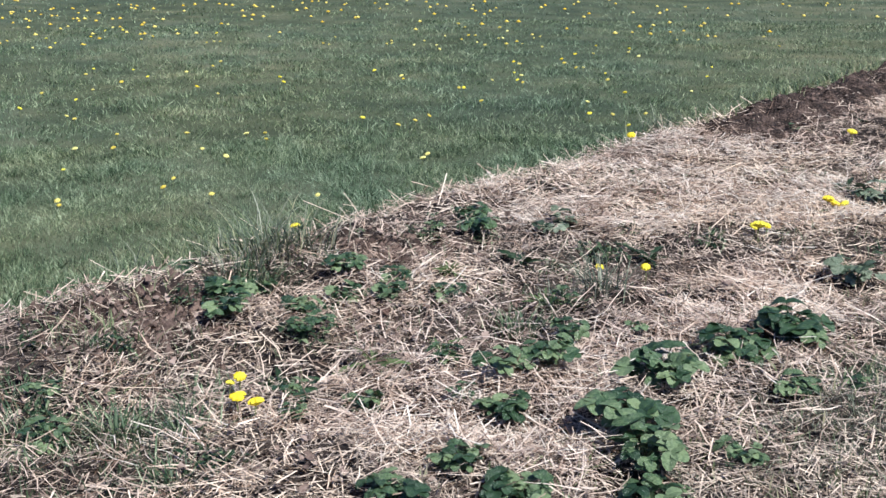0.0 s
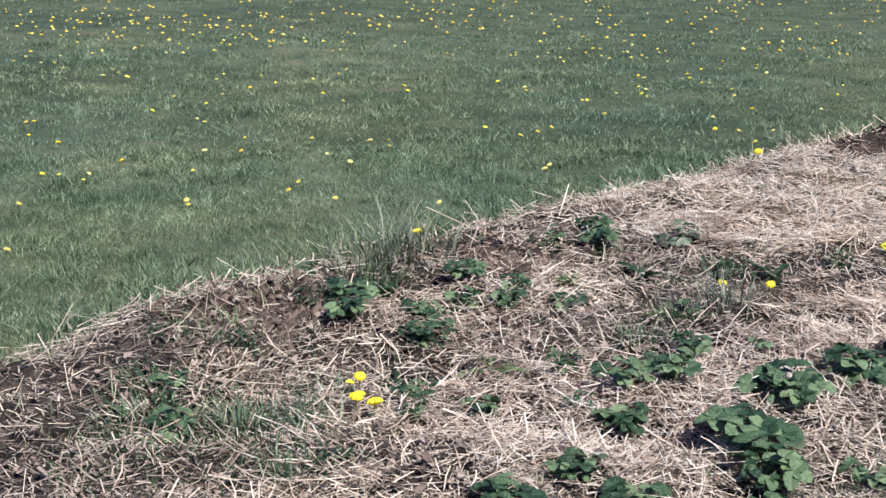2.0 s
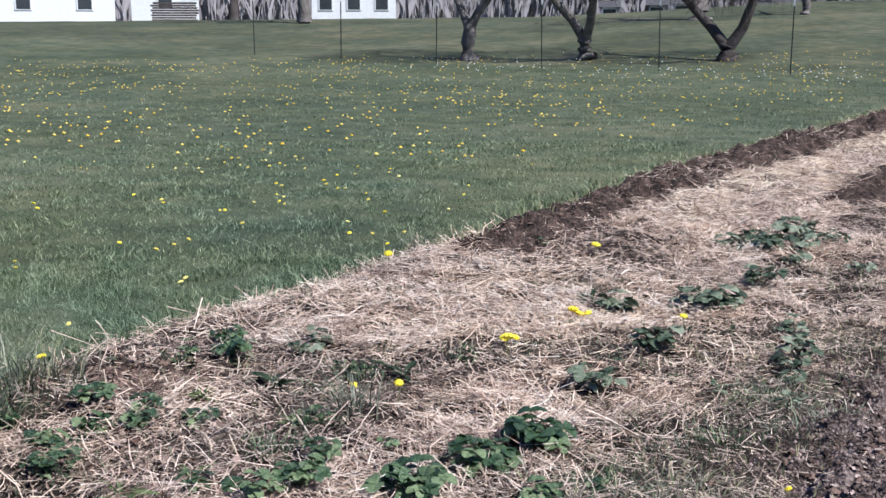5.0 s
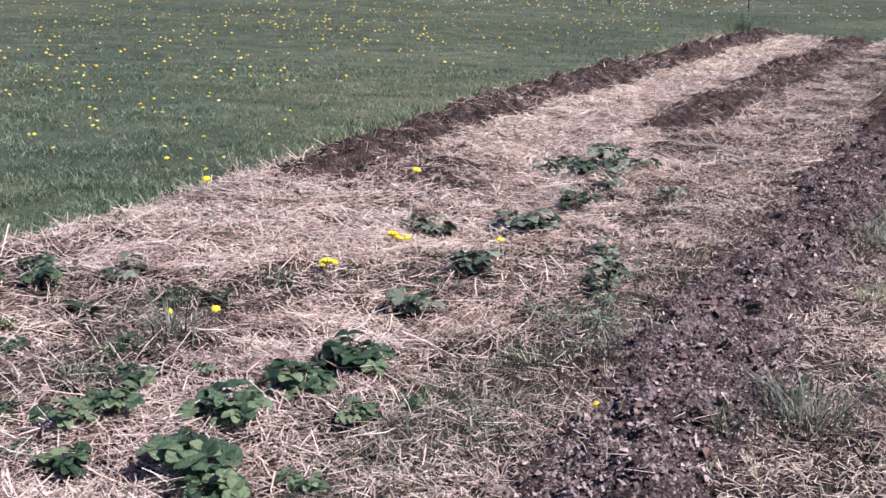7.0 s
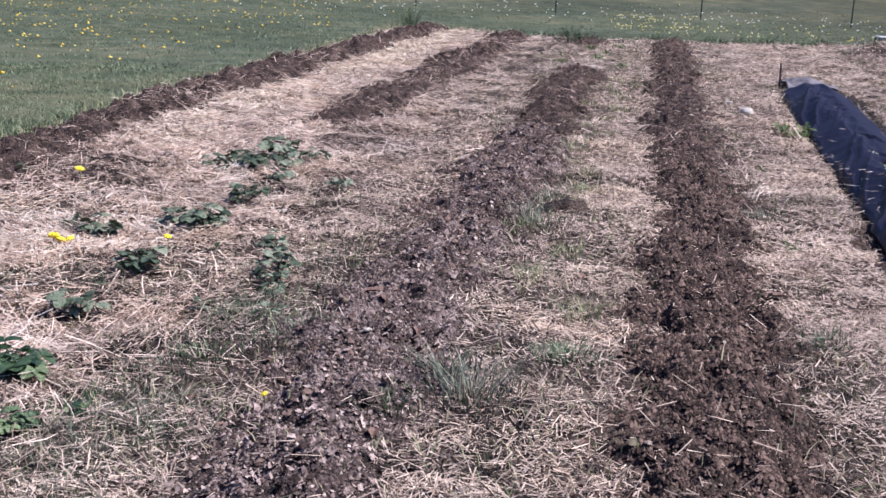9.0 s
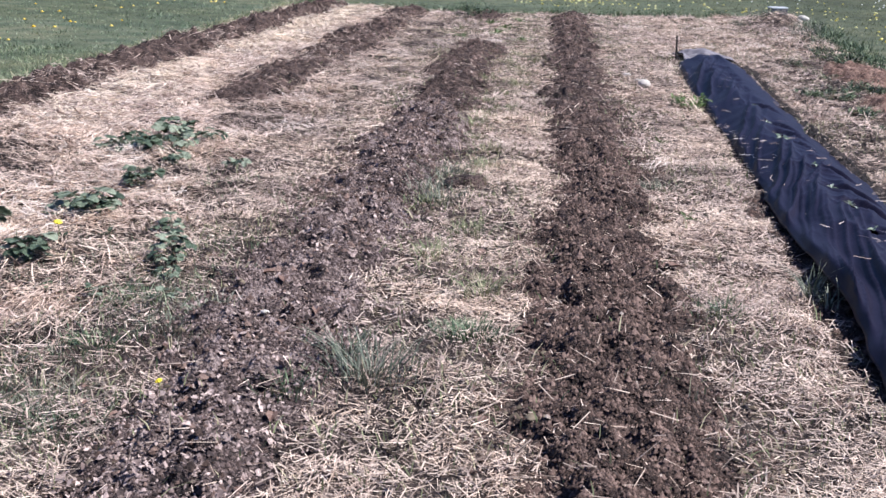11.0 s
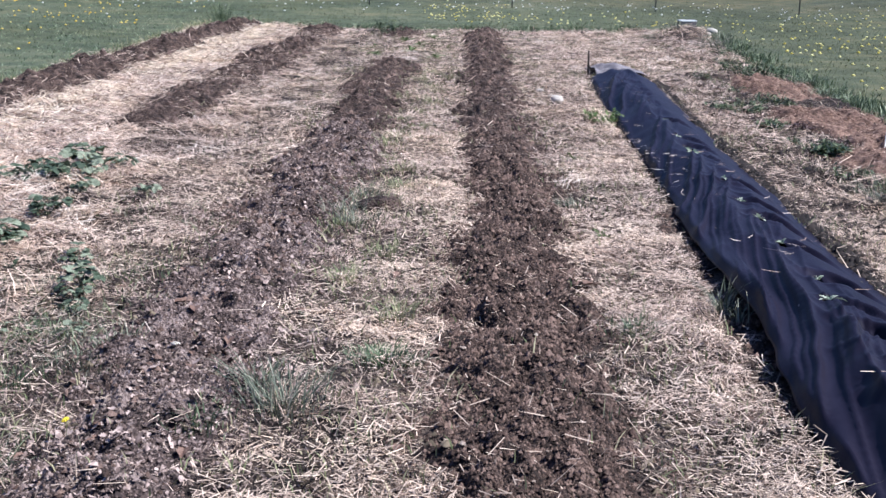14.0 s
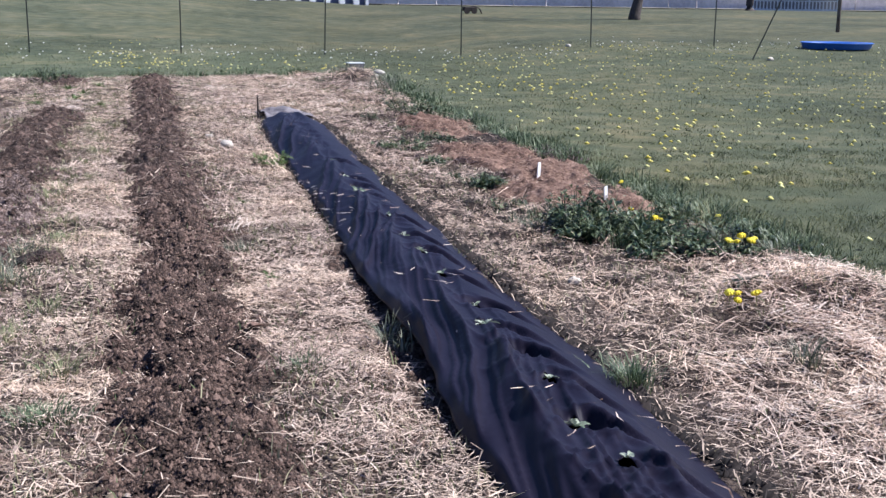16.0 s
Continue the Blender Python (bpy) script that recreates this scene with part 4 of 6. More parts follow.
def tuft(x, y, width, height, n0, label, material=M_TUFT, lean=0.75):
    n = int(n0 * 1.8)
    px, py = RNG.normal(0, width * 0.22, n), RNG.normal(0, width * 0.22, n)
    ang = np.arctan2(py, px) + RNG.normal(0, 0.7, n)
    v, f = [], []
    h = height * RNG.uniform(0.45, 1.1, n)
    out = h * np.abs(RNG.normal(lean, 0.3, n))
    w = RNG.uniform(0.0012, 0.0030, n)
    for i in range(n):
        dx, dy = math.cos(ang[i]), math.sin(ang[i])
        sx_, sy_ = -dy * w[i], dx * w[i]
        k = len(v)
        for t, ww in ((0, 1), (0.45, 0.9), (0.8, 0.6)):
            cx, cy, cz = px[i] + dx * out[i] * t * t, py[i] + dy * out[i] * t * t, h[i] * t * (1.25 - 0.35 * t) - 0.01
            v += [(cx - sx_ * ww, cy - sy_ * ww, cz), (cx + sx_ * ww, cy + sy_ * ww, cz)]
        v.append((px[i] + dx * out[i] * 1.15, py[i] + dy * out[i] * 1.15, h[i] * 0.95 - 0.01))
        f += [(k, k + 1, k + 3), (k, k + 3, k + 2), (k + 2, k + 3, k + 5), (k + 2, k + 5, k + 4), (k + 4, k + 5, k + 6)]
    ob = thing("grass_tuft", x, y, zat(x, y), label, "grass tuft", "grass tufts")
    tagged(part("grass_clump", raw_mesh("grass_clump", v, f, material), ob), kind="stuff")
    return ob


for x, y, w, h, n in [(-3.73, 2.97, 0.45, 0.15, 60), (-3.60, 2.75, 0.3, 0.12, 30), (-2.95, 1.45, 0.25, 0.09, 90), (-3.2, 1.6, 0.25, 0.08, 80), (-2.75, 1.95, 0.2, 0.07, 60), (-2.35, 1.55, 0.22, 0.08, 80), (-3.5, 2.75, 0.25, 0.09, 80), (-2.45, 3.0, 0.2, 0.08, 60), (-1.25, 3.9, 0.3, 0.06, 110), (-1.45, 3.3, 0.3, 0.06, 110), (-1.1, 3.2, 0.3, 0.06, 100), (-1.3, 4.4, 0.3, 0.05, 90), (0.01, 4.27, 0.24, 0.06, 130), (-0.05, 4.33, 0.16, 0.05, 60), (2.14, 4.20, 0.20, 0.13, 110), (2.20, 4.32, 0.14, 0.10, 50), (-2.58, 1.75, 0.2, 0.1, 110), (-2.72, 1.63, 0.2, 0.1, 110), (2.45, 25.6, 0.9, 0.25, 150), (-3.6, 24.0, 0.5, 0.2, 90), (-1.6, 24.4, 0.6, 0.22, 110), (0.2, 24.9, 0.6, 0.2, 110), (1.4, 25.2, 0.6, 0.2, 110), (3.4, 25.8, 0.6, 0.25, 110), (-2.6, 24.4, 0.5, 0.2, 90), (-5.0, 26.3, 0.5, 0.5, 150), (0.95, 4.6, 0.25, 0.06, 90), (-0.5, 3.5, 0.2, 0.06, 60), (4.25, 11.0, 0.4, 0.2, 150), (4.20, 12.9, 0.35, 0.16, 120), (4.15, 9.9, 0.3, 0.18, 120), (4.19, 8.87, 0.3, 0.15, 120), (4.15, 8.3, 0.3, 0.16, 110), (4.17, 7.79, 0.35, 0.18, 140), (4.22, 7.2, 0.3, 0.14, 110), (4.16, 6.63, 0.3, 0.16, 120), (4.05, 6.1, 0.25, 0.12, 80), (4.10, 5.44, 0.25, 0.13, 90), (4.35, 13.8, 0.4, 0.16, 110), (4.4, 15.0, 0.4, 0.18, 110)]:
    tuft(x, y, w, h, n, "clump of green grass growing in the garden")
for i in range(20):
    tuft(prng.uniform(-0.38, 0.08), 4.8 + 0.55 * i, 0.24, prng.uniform(0.05, 0.11), 45, "yellowish half-dry grass on the straw path", M_DRYBLADE)
for x, y, w, h, n in [(-2.44, 3.42, 0.14, 0.17, 45), (-3.75, 2.97, 0.42, 0.20, 75), (-3.62, 2.72, 0.3, 0.16, 36), (-3.70, 3.14, 0.3, 0.16, 36), (-4.15, 2.6, 0.3, 0.14, 22), (-4.02, 2.95, 0.4, 0.15, 26), (4.05, 13.4, 0.35, 0.16, 70), (4.3, 20.6, 0.6, 0.22, 90), (4.6, 22.0, 0.6, 0.25, 90), (4.0, 23.4, 0.6, 0.2, 80), (3.5, 22.4, 0.5, 0.15, 60), (4.5, 24.6, 0.6, 0.22, 80), (4.15, 14.5, 0.35, 0.14, 70), (2.85, 7.75, 0.3, 0.10, 70), (1.35, 5.0, 0.10, 0.17, 26), (1.38, 4.82, 0.08, 0.12, 14), (-0.27, 3.66, 0.26, 0.13, 75), (-0.38, 3.86, 0.22, 0.12, 60), (-0.40, 6.75, 0.26, 0.12, 50), (-0.30, 6.45, 0.26, 0.10, 60), (-0.34, 7.2, 0.26, 0.11, 50), (-0.96, 4.25, 0.30, 0.05, 90), (-1.05, 4.1, 0.30, 0.05, 80), (0.92, 7.2, 0.24, 0.08, 60), (2.94, 4.30, 0.16, 0.12, 40), (3.75, 6.75, 0.3, 0.12, 70), (3.95, 6.45, 0.25, 0.13, 60), (2.75, 7.3, 0.2, 0.08, 50), (-2.50, 3.28, 0.2, 0.07, 80), (-4.2, 6.5, 0.25, 0.2, 50)]:
    tuft(x, y, w, h, n, "half-dry pale grass clump in straw", M_GREYGRASS)
for x, y, w, h, n in [(-3.78, 3.02, 0.5, 0.19, 34), (-3.66, 2.85, 0.4, 0.16, 26), (-4.05, 2.75, 0.3, 0.15, 12), (-3.55, 2.35, 0.3, 0.10, 24), (-3.35, 2.0, 0.3, 0.09, 24), (-3.05, 1.75, 0.3, 0.08, 26), (-2.75, 1.45, 0.3, 0.08, 26)]:
    tuft(x, y, w, h, n, "bleached dry grass blades at the bed's rim", M_DRYBLADE, 0.9)


def weed_bush(x, y, r, h, n, label, material=M_WEED, size=0.03):
    """A bushy low weed: stems with many small leaves."""
    bm = bmesh.new()
    heads = []
    for i in range(max(4, int(90 * r))):
        a, q = prng.uniform(0, 6.28), r * math.sqrt(prng.random())
        heads.append((q * math.cos(a), q * math.sin(a), h * prng.uniform(0.45, 1.25) * (1.1 - 0.5 * (q / r) ** 2)))
        tube(bm, [(heads[-1][0] * 0.6, heads[-1][1] * 0.6, 0), heads[-1]], [0.003, 0.0018], 3, False)
    for i in range(n):
        hx, hy, hz = heads[i % len(heads)]
        t = prng.uniform(0.15, 1.0)
        s = size * prng.uniform(0.6, 1.5) * (1.25 - 0.5 * t)
        g = size * 0.55
        leaflet(bm, s, s * prng.uniform(0.32, 0.55), (hx * (0.6 + 0.4 * t) + prng.gauss(0, g), hy * (0.6 + 0.4 * t) + prng.gauss(0, g), hz * t), prng.uniform(0, 6.28), prng.uniform(-0.3, 1.1), 0.3, prng.uniform(0.2, 0.7), 0.12, 3)
    ob = thing("leafy_weed", x, y, zat(x, y), label, "weed", "weeds")
    tagged(part("foliage", bm_mesh("foliage", bm, material), ob), kind="stuff")
    return ob


for x, y, r, h in [(3.02, 7.55, 0.20, 0.19), (3.22, 7.40, 0.24, 0.22), (3.08, 7.02, 0.22, 0.16), (3.42, 7.12, 0.22, 0.15), (3.62, 7.42, 0.20, 0.17), (3.28, 6.72, 0.16, 0.10), (2.88, 6.95, 0.15, 0.10), (3.80, 7.05, 0.18, 0.14), (3.62, 6.80, 0.15, 0.11), (3.92, 7.65, 0.18, 0.15), (3.95, 6.75, 0.16, 0.12), (3.50, 6.55, 0.16, 0.11), (3.15, 6.50, 0.15, 0.10), (3.72, 6.35, 0.12, 0.08), (3.35, 6.95, 0.2, 0.2), (3.0, 7.25, 0.2, 0.22)]:
    weed_bush(x, y, r, h, int(5200 * r * r), "bushy dark green weed at the bed's edge", M_WEED, 0.052)
for i in range(16):
    tuft(prng.uniform(2.9, 4.1), prng.uniform(6.5, 7.8), 0.2, prng.uniform(0.12, 0.24), 22, "coarse grass blades among the weeds", M_TUFT if i % 3 else M_DRYBLADE, 0.5)
for i in range(9):
    weed_bush(prng.uniform(2.75, 4.1), prng.uniform(6.2, 8.4), prng.uniform(0.07, 0.13), prng.uniform(0.06, 0.15), 60, "small leafy weed at the bed's edge", M_WEED, 0.036)
for x, y, r, h in [(3.80, 16.2, 0.4, 0.2), (3.85, 15.5, 0.35, 0.18), (2.85, 11.9, 0.28, 0.08), (3.35, 12.6, 0.25, 0.12), (3.02, 9.35, 0.14, 0.08), (2.95, 10.9, 0.16, 0.07), (4.2, 19, 0.4, 0.2), (-1.15, 22.6, 0.4, 0.25)]:
    weed_bush(x, y, r, h, 260, "dark green low weed patch at the bed's edge", M_WEED, 0.05)
for i in range(22):
    weed_bush(prng.uniform(-3.7, -1.9), 1.2 + 3.2 * prng.random(), prng.uniform(0.05, 0.11), 0.05, 46, "low patch of small green weeds in straw", M_WEED, 0.028)
for i in range(12):
    weed_bush(prng.uniform(2.85, 3.3), prng.uniform(8.0, 15.5), prng.uniform(0.08, 0.18), 0.07, 70, "low dark weeds beside the rusty mulch", M_WEED if i % 2 else M_REDWEED, 0.035)
weed_bush(1.44, 10.9, 0.17, 0.12, 130, "bright leafy weed beside the black fabric", M_PALEWEED, 0.05)
weed_bush(4.15, 10.6, 0.26, 0.16, 260, "dark reddish dead-nettle clump by the lawn", M_REDWEED)
weed_bush(4.08, 11.2, 0.2, 0.14, 200, "dark reddish dead-nettle clump by the lawn", M_REDWEED)


# ---- dandelions ----
def head_mesh():
    bm = bmesh.new()
    rings = []
    for r, z, j in ((0.006, -0.006, 0), (0.018, 0.0, 0.12), (0.0165, 0.006, 0.15), (0.010, 0.011, 0.2), (0.003, 0.013, 0)):
        rings.append([bm.verts.new((r * (1 + j * (1 if k % 2 else -1)) * math.cos(k * math.pi / 9), r * (1 + j * (1 if k % 2 else -1)) * math.sin(k * math.pi / 9), z)) for k in range(18)])
    for p, q in zip(rings, rings[1:]):
        for k in range(18):
            bm.faces.new((p[k], p[(k + 1) % 18], q[(k + 1) % 18], q[k]))
    bm.faces.new(rings[-1])
    bm.faces.new(rings[0][::-1])
    return bm_mesh("flower_head", bm, M_YELLOW)


def stem_mesh():
    bm = bmesh.new()
    tube(bm, [(0, 0, -0.01), (0.004, 0, 0.5), (0, 0, 1.0)], [0.0022, 0.0020, 0.0024], 5)
    return bm_mesh("stem", bm, M_STEM)


HEAD, STEM = head_mesh(), stem_mesh()
HEAD_PALE = HEAD.copy()
HEAD_PALE.materials[0] = M_YELPALE


def dandelion(x, y, height, size, label, head=None):
    ob = thing("dandelion", x, y, zat(x, y), label, "dandelion", "dandelions", prng.uniform(0, 360))
    st = part("stem", STEM, ob)
    st.matrix_basis = Matrix.Diagonal((size, size, height, 1))
    part("flower_head", head or HEAD, ob, "", (0, 0, height), (prng.uniform(-25, 25), prng.uniform(-25, 25), 0), size)


for x, y, h, s in [
    (-2.68, 2.01, 0.07, 1.0), (-2.70, 1.99, 0.06, 0.7), (-2.58, 1.92, 0.06, 1.1), (-2.52, 1.94, 0.07, 1.2), (-2.63, 1.97, 0.05, 0.9), (-3.76, 3.14, 0.07, 1.0),
    (-2.40, 4.47, 0.07, 1.5), (-2.46, 4.54, 0.06, 1.1), (-2.41, 4.55, 0.05, 1.0), (-2.46, 5.21, 0.07, 1.4), (-2.43, 5.22, 0.06, 1.3), (-2.39, 5.23, 0.06, 1.0), (-2.47, 3.75, 0.08, 1.0), (-2.61, 3.65, 0.07, 0.9),
    (-3.08, 6.76, 0.09, 1.5), (-1.88, 5.15, 0.07, 1.0), (-3.93, 5.77, 0.09, 1.3), (3.66, 6.46, 0.10, 1.4), (3.71, 6.40, 0.11, 1.4), (3.75, 6.36, 0.09, 1.5), (3.70, 6.43, 0.08, 1.2), (3.79, 6.40, 0.10, 1.2), (3.04, 5.20, 0.07, 1.3), (3.10, 5.23, 0.06, 1.0), (3.16, 5.16, 0.07, 1.4), (3.06, 5.15, 0.05, 1.1), (3.45, 7.45, 0.12, 1.0), (3.55, 7.2, 0.1, 1.0), (4.1, 7.5, 0.1, 1.0), (4.0, 9.0, 0.09, 1.1),
    (3.39, 6.92, 0.15, 1.3), (-0.88, 3.45, 0.05, 0.6),
]:
    dandelion(x, y, h, s, "bright yellow dandelion in bloom on a short stem")


# the lawn's own dandelions, patch by patch
LAWN_NEAR = [(-8.20, 3.38), (-8.21, 3.44), (-7.72, 3.19), (-7.94, 3.03), (-7.41, 3.25), (-6.50, 2.74), (-6.42, 2.80), (-6.30, 2.92), (-6.16, 2.82), (-6.01, 2.28), (-5.85, 2.33), (-5.03, 1.93), (-6.56, 3.25), (-6.06, 3.43), (-6.47, 3.75), (-6.76, 4.22), (-6.33, 3.92), (-5.42, 3.02), (-5.30, 2.96), (-5.43, 3.71), (-5.29, 3.55), (-4.92, 3.58), (-6.45, 4.53), (-5.92, 4.26), (-5.64, 4.22), (-6.14, 4.76), (-6.08, 4.86), (-5.87, 4.70)]
LAWN_MIDDLE = [(-11.95, 4.87), (-11.64, 5.01), (-11.56, 5.11), (-11.01, 4.95), (-10.45, 5.07), (-10.72, 5.30), (-10.52, 5.25), (-10.28, 5.21), (-10.15, 5.16), (-8.77, 4.84), (-8.14, 4.31), (-7.56, 4.34), (-8.19, 4.79), (-7.53, 4.38), (-9.57, 6.19), (-9.58, 5.72), (-9.91, 6.00), (-8.93, 6.31), (-9.05, 6.68), (-9.25, 6.92), (-8.91, 5.90), (-7.65, 5.68), (-8.00, 6.58), (-7.76, 6.42), (-8.15, 5.85), (-8.89, 5.63), (-8.61, 5.19)]
LAWN_CROWD = [(-12.16, 7.36), (-12.65, 7.85), (-12.79, 8.04), (-12.85, 8.20), (-12.47, 7.97), (-11.44, 7.53), (-11.57, 7.76), (-12.03, 8.39), (-11.45, 8.53), (-12.38, 9.40), (-12.38, 6.49), (-12.32, 6.37), (-13.60, 6.70), (-13.67, 6.85), (-13.84, 7.00), (-12.32, 5.99), (-11.85, 6.75), (-12.46, 6.99), (-13.30, 7.66)]
LAWN_RIM = [(-4.49, 3.90), (-6.05, 5.68), (-7.77, 7.45), (-7.32, 7.33), (-7.21, 7.24), (-6.46, 7.10), (-6.50, 7.20), (-5.92, 6.75), (-6.59, 7.65), (-7.17, 8.62), (-7.08, 8.59), (-6.78, 8.16), (-6.62, 8.06), (-6.48, 7.84), (-6.26, 7.64), (-5.67, 5.80), (-5.79, 6.06), (-5.62, 5.59), (-4.80, 4.97), (-4.85, 5.06), (-5.28, 7.18), (-4.95, 6.76), (-4.85, 6.89), (-4.47, 6.53), (-5.39, 7.81), (-6.18, 8.65), (-5.89, 8.28)]
LAWN_BEYOND = [(-7.07, 9.69), (-6.88, 10.00), (-6.65, 9.84), (-7.07, 10.29), (-7.47, 10.28), (-7.76, 9.77), (-8.16, 9.69), (-9.35, 10.98), (-8.99, 10.69), (-8.91, 9.84), (-9.61, 10.67), (-10.04, 11.03), (-8.37, 9.60), (-8.62, 9.14), (-8.49, 9.05), (-8.84, 9.04), (-10.07, 9.08), (-5.72, 9.61), (-5.41, 9.02), (-5.01, 8.14), (-4.71, 7.08), (-6.55, 8.73), (-6.82, 8.91), (-7.02, 9.13), (-6.51, 8.78), (-7.16, 9.52)]
for group_ in (LAWN_NEAR, LAWN_MIDDLE, LAWN_CROWD, LAWN_RIM, LAWN_BEYOND):
    for x, y in group_:
        dandelion(x, y, prng.uniform(0.04, 0.065), prng.uniform(0.5, 0.8) * (1 + 0.02 * math.hypot(x, y)), "yellow dandelion flower in the mown lawn", HEAD_PALE if prng.random() < 0.6 else None)


def flower_weight(x, y):
    d = edge_left(y) - x
    return (0.30 + 0.7 * step(-0.1, 0.9, fbm(x * 0.28, y * 0.28, 3, 70))) * step(0.3, 4.0, d)


fx, fy = fan(1500, 6.5, 14.0, 14, 70)
k = (RNG.uniform(0, 1, len(fx)) < flower_weight(fx, fy) * 0.6) & ((fy > -1.75 * fx + 0.3) | (np.hypot(fx, fy) > 12.8))
for x, y in list(zip(fx[k], fy[k]))[:200]:
    dandelion(float(x), float(y), prng.uniform(0.04, 0.07), prng.uniform(0.5, 0.9), "yellow dandelion flower in the mown lawn", HEAD_PALE)


def far_heads(name, x, y, material, label, size=0.017):
    n = len(x)
    a = np.arange(7) * 2 * math.pi / 7
    ring = np.stack([np.cos(a), np.sin(a), 0 * a], -1)
    base_v = np.concatenate([ring, [[0, 0, 0.7]], [[0, 0, -0.3]]])
    s = (size * RNG.uniform(0.8, 1.3, n))[:, None, None]
    v = base_v[None] * s + np.stack([x, y, lawn_base(x, y) + RNG.uniform(0.06, 0.12, n)], -1)[:, None]
    f = np.array([[i, (i + 1) % 7, 7] for i in range(7)] + [[(i + 1) % 7, i, 8] for i in range(7)])[None] + (np.arange(n) * 9)[:, None, None]
    return tagged(new(name, raw_mesh(name, v.reshape(-1, 3), f.reshape(-1, 3), material)), label, "dandelions", kind="stuff")


fx, fy = fan(12000, 13.0, 44, 9, 74, 0.8)
k = (RNG.uniform(0, 1, len(fx)) < flower_weight(fx, fy) * 0.33) & (fx < edge_left(fy) - 1.2)
far_heads("distant_dandelions", fx[k], fy[k], M_YELFAR, "many yellow dandelions dotting the lawn", 0.026)
fx = np.concatenate([RNG.normal(a, d, m) for a, b, d, m in ((-14.6, 7.2, 0.7, 34), (-15.4, 8.4, 0.8, 30), (-13.2, 7.6, 0.8, 16), (-16.8, 7.6, 1.0, 36), (-12.6, 9.6, 0.8, 16))])
fy = np.concatenate([RNG.normal(b, d, m) for a, b, d, m in ((-14.6, 7.2, 0.6, 34), (-15.4, 8.4, 0.6, 30), (-13.2, 7.6, 0.6, 16), (-16.8, 7.6, 1.0, 36), (-12.6, 9.6, 0.8, 16))])
fx, fy = fx[::2], fy[::2]
far_heads("crowded_dandelions", fx, fy, M_YELFAR, "deep yellow dandelions crowded in the lawn", 0.024)
fx, fy = fan(7000, 6.0, 40, -50, 2, 0.70)
k = ((fx > edge_right(fy) + 0.5) | (fy > 26.5)) & (RNG.uniform(0, 1, len(fx)) < 0.20 + 0.5 * step(0.0, 0.8, fbm(fx * 0.3, fy * 0.3, 2, 81)) - 0.25 * step(28, 36, fy))
far_heads("lawn_dandelions", fx[k], fy[k], M_LEMON, "yellow dandelions scattered over the side lawn", 0.028)
fx = RNG.uniform(-24, 22, 1100)
fy = 34.8 + RNG.normal(0, 1.8, 1100) - 0.6 * np.abs(RNG.normal(0, 1, 1100))
k = (RNG.uniform(0, 1, 1100) < 0.35) & (fy > 27)
far_heads("seed_heads", fx[k], fy[k], M_SEED, "white dandelion seed heads along the fence", 0.028)

# ---- rusty mulch patch, plant tags ----
MOUNDS = [(3.72, 14.0, 0.46, 1.35), (3.55, 11.2, 0.52, 1.0), (3.72, 10.1, 0.42, 0.9), (3.38, 8.95, 0.42, 0.75), (3.62, 8.25, 0.30, 0.5)]


def mound_height(x, y):
    h = 0 * x
    for cx, cy, rx_, ry_ in MOUNDS:
        h = np.maximum(h, np.clip(1 - ((x - cx) / rx_) ** 2 - ((y - cy) / ry_) ** 2 + 0.35 * fbm(x * 3.2, y * 3.2, 3, 15), 0, 1))
    return h ** 0.6


def peat_in(x, y):
    return step(0.05, 0.4, mound_height(x, y))


me = grid_mesh("mulch_patch", np.arange(2.8, 4.5, 0.022), np.arange(7.5, 15.9, 0.035), lambda x, y: bed_z(x, y) - 0.04 + 0.085 * mound_height(x, y) + mound_height(x, y) * (0.06 * np.abs(fbm(x * 5, y * 5, 4, 17)) + 0.012 * vnoise(x * 24, y * 24, 18)), M_PEAT)
tagged(new("mulch_patch", me), "rusty brown mulch heaped in low mounds beside the lawn", "mulch", kind="structure")
px_, py_ = scatter(22000, 2.8, 4.4, 7.5, 15.9, lambda x, y: peat_in(x, y) * (0.3 + 0.7 * patchy(x, y, 1.6, 91)))
strands("rusty_needles", px_, py_, RNG.uniform(0.02, 0.08, len(px_)), RNG.uniform(0.003, 0.006, len(px_)), RNG.uniform(0.0, 0.02, len(px_)), M_PEATBIT, "rust-coloured dry plant litter", "mulch", base=lambda x, y: bed_z(x, y) - 0.03 + 0.115 * mound_height(x, y))
CHUNKS = [(2.78, 9.75, 0.16), (2.95, 9.55, 0.12), (2.85, 11.5, 0.2), (3.0, 12.6, 0.2), (3.15, 10.0, 0.12), (2.85, 8.4, 0.2), (3.0, 7.9, 0.18), (2.7, 7.6, 0.16), (3.35, 12.5, 0.2), (2.55, 8.9, 0.15), (2.6, 6.6, 0.14), (3.15, 15.6, 0.3), (3.3, 17.5, 0.3)]
CHUNKS += [(3.45, 9.75, 0.14), (3.9, 10.7, 0.12), (3.3, 13.2, 0.18), (4.0, 12.6, 0.16), (3.2, 8.3, 0.14)]
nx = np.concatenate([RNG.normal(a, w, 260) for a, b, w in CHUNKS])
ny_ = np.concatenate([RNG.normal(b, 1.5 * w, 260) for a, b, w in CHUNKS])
lumps("soil_chunks", nx, ny_, np.minimum(RNG.gamma(1.2, 0.007, len(nx)) + 0.005, 0.022), M_HEM, "dark soil chunks turned up beside the mulch", flat_z=0.6)
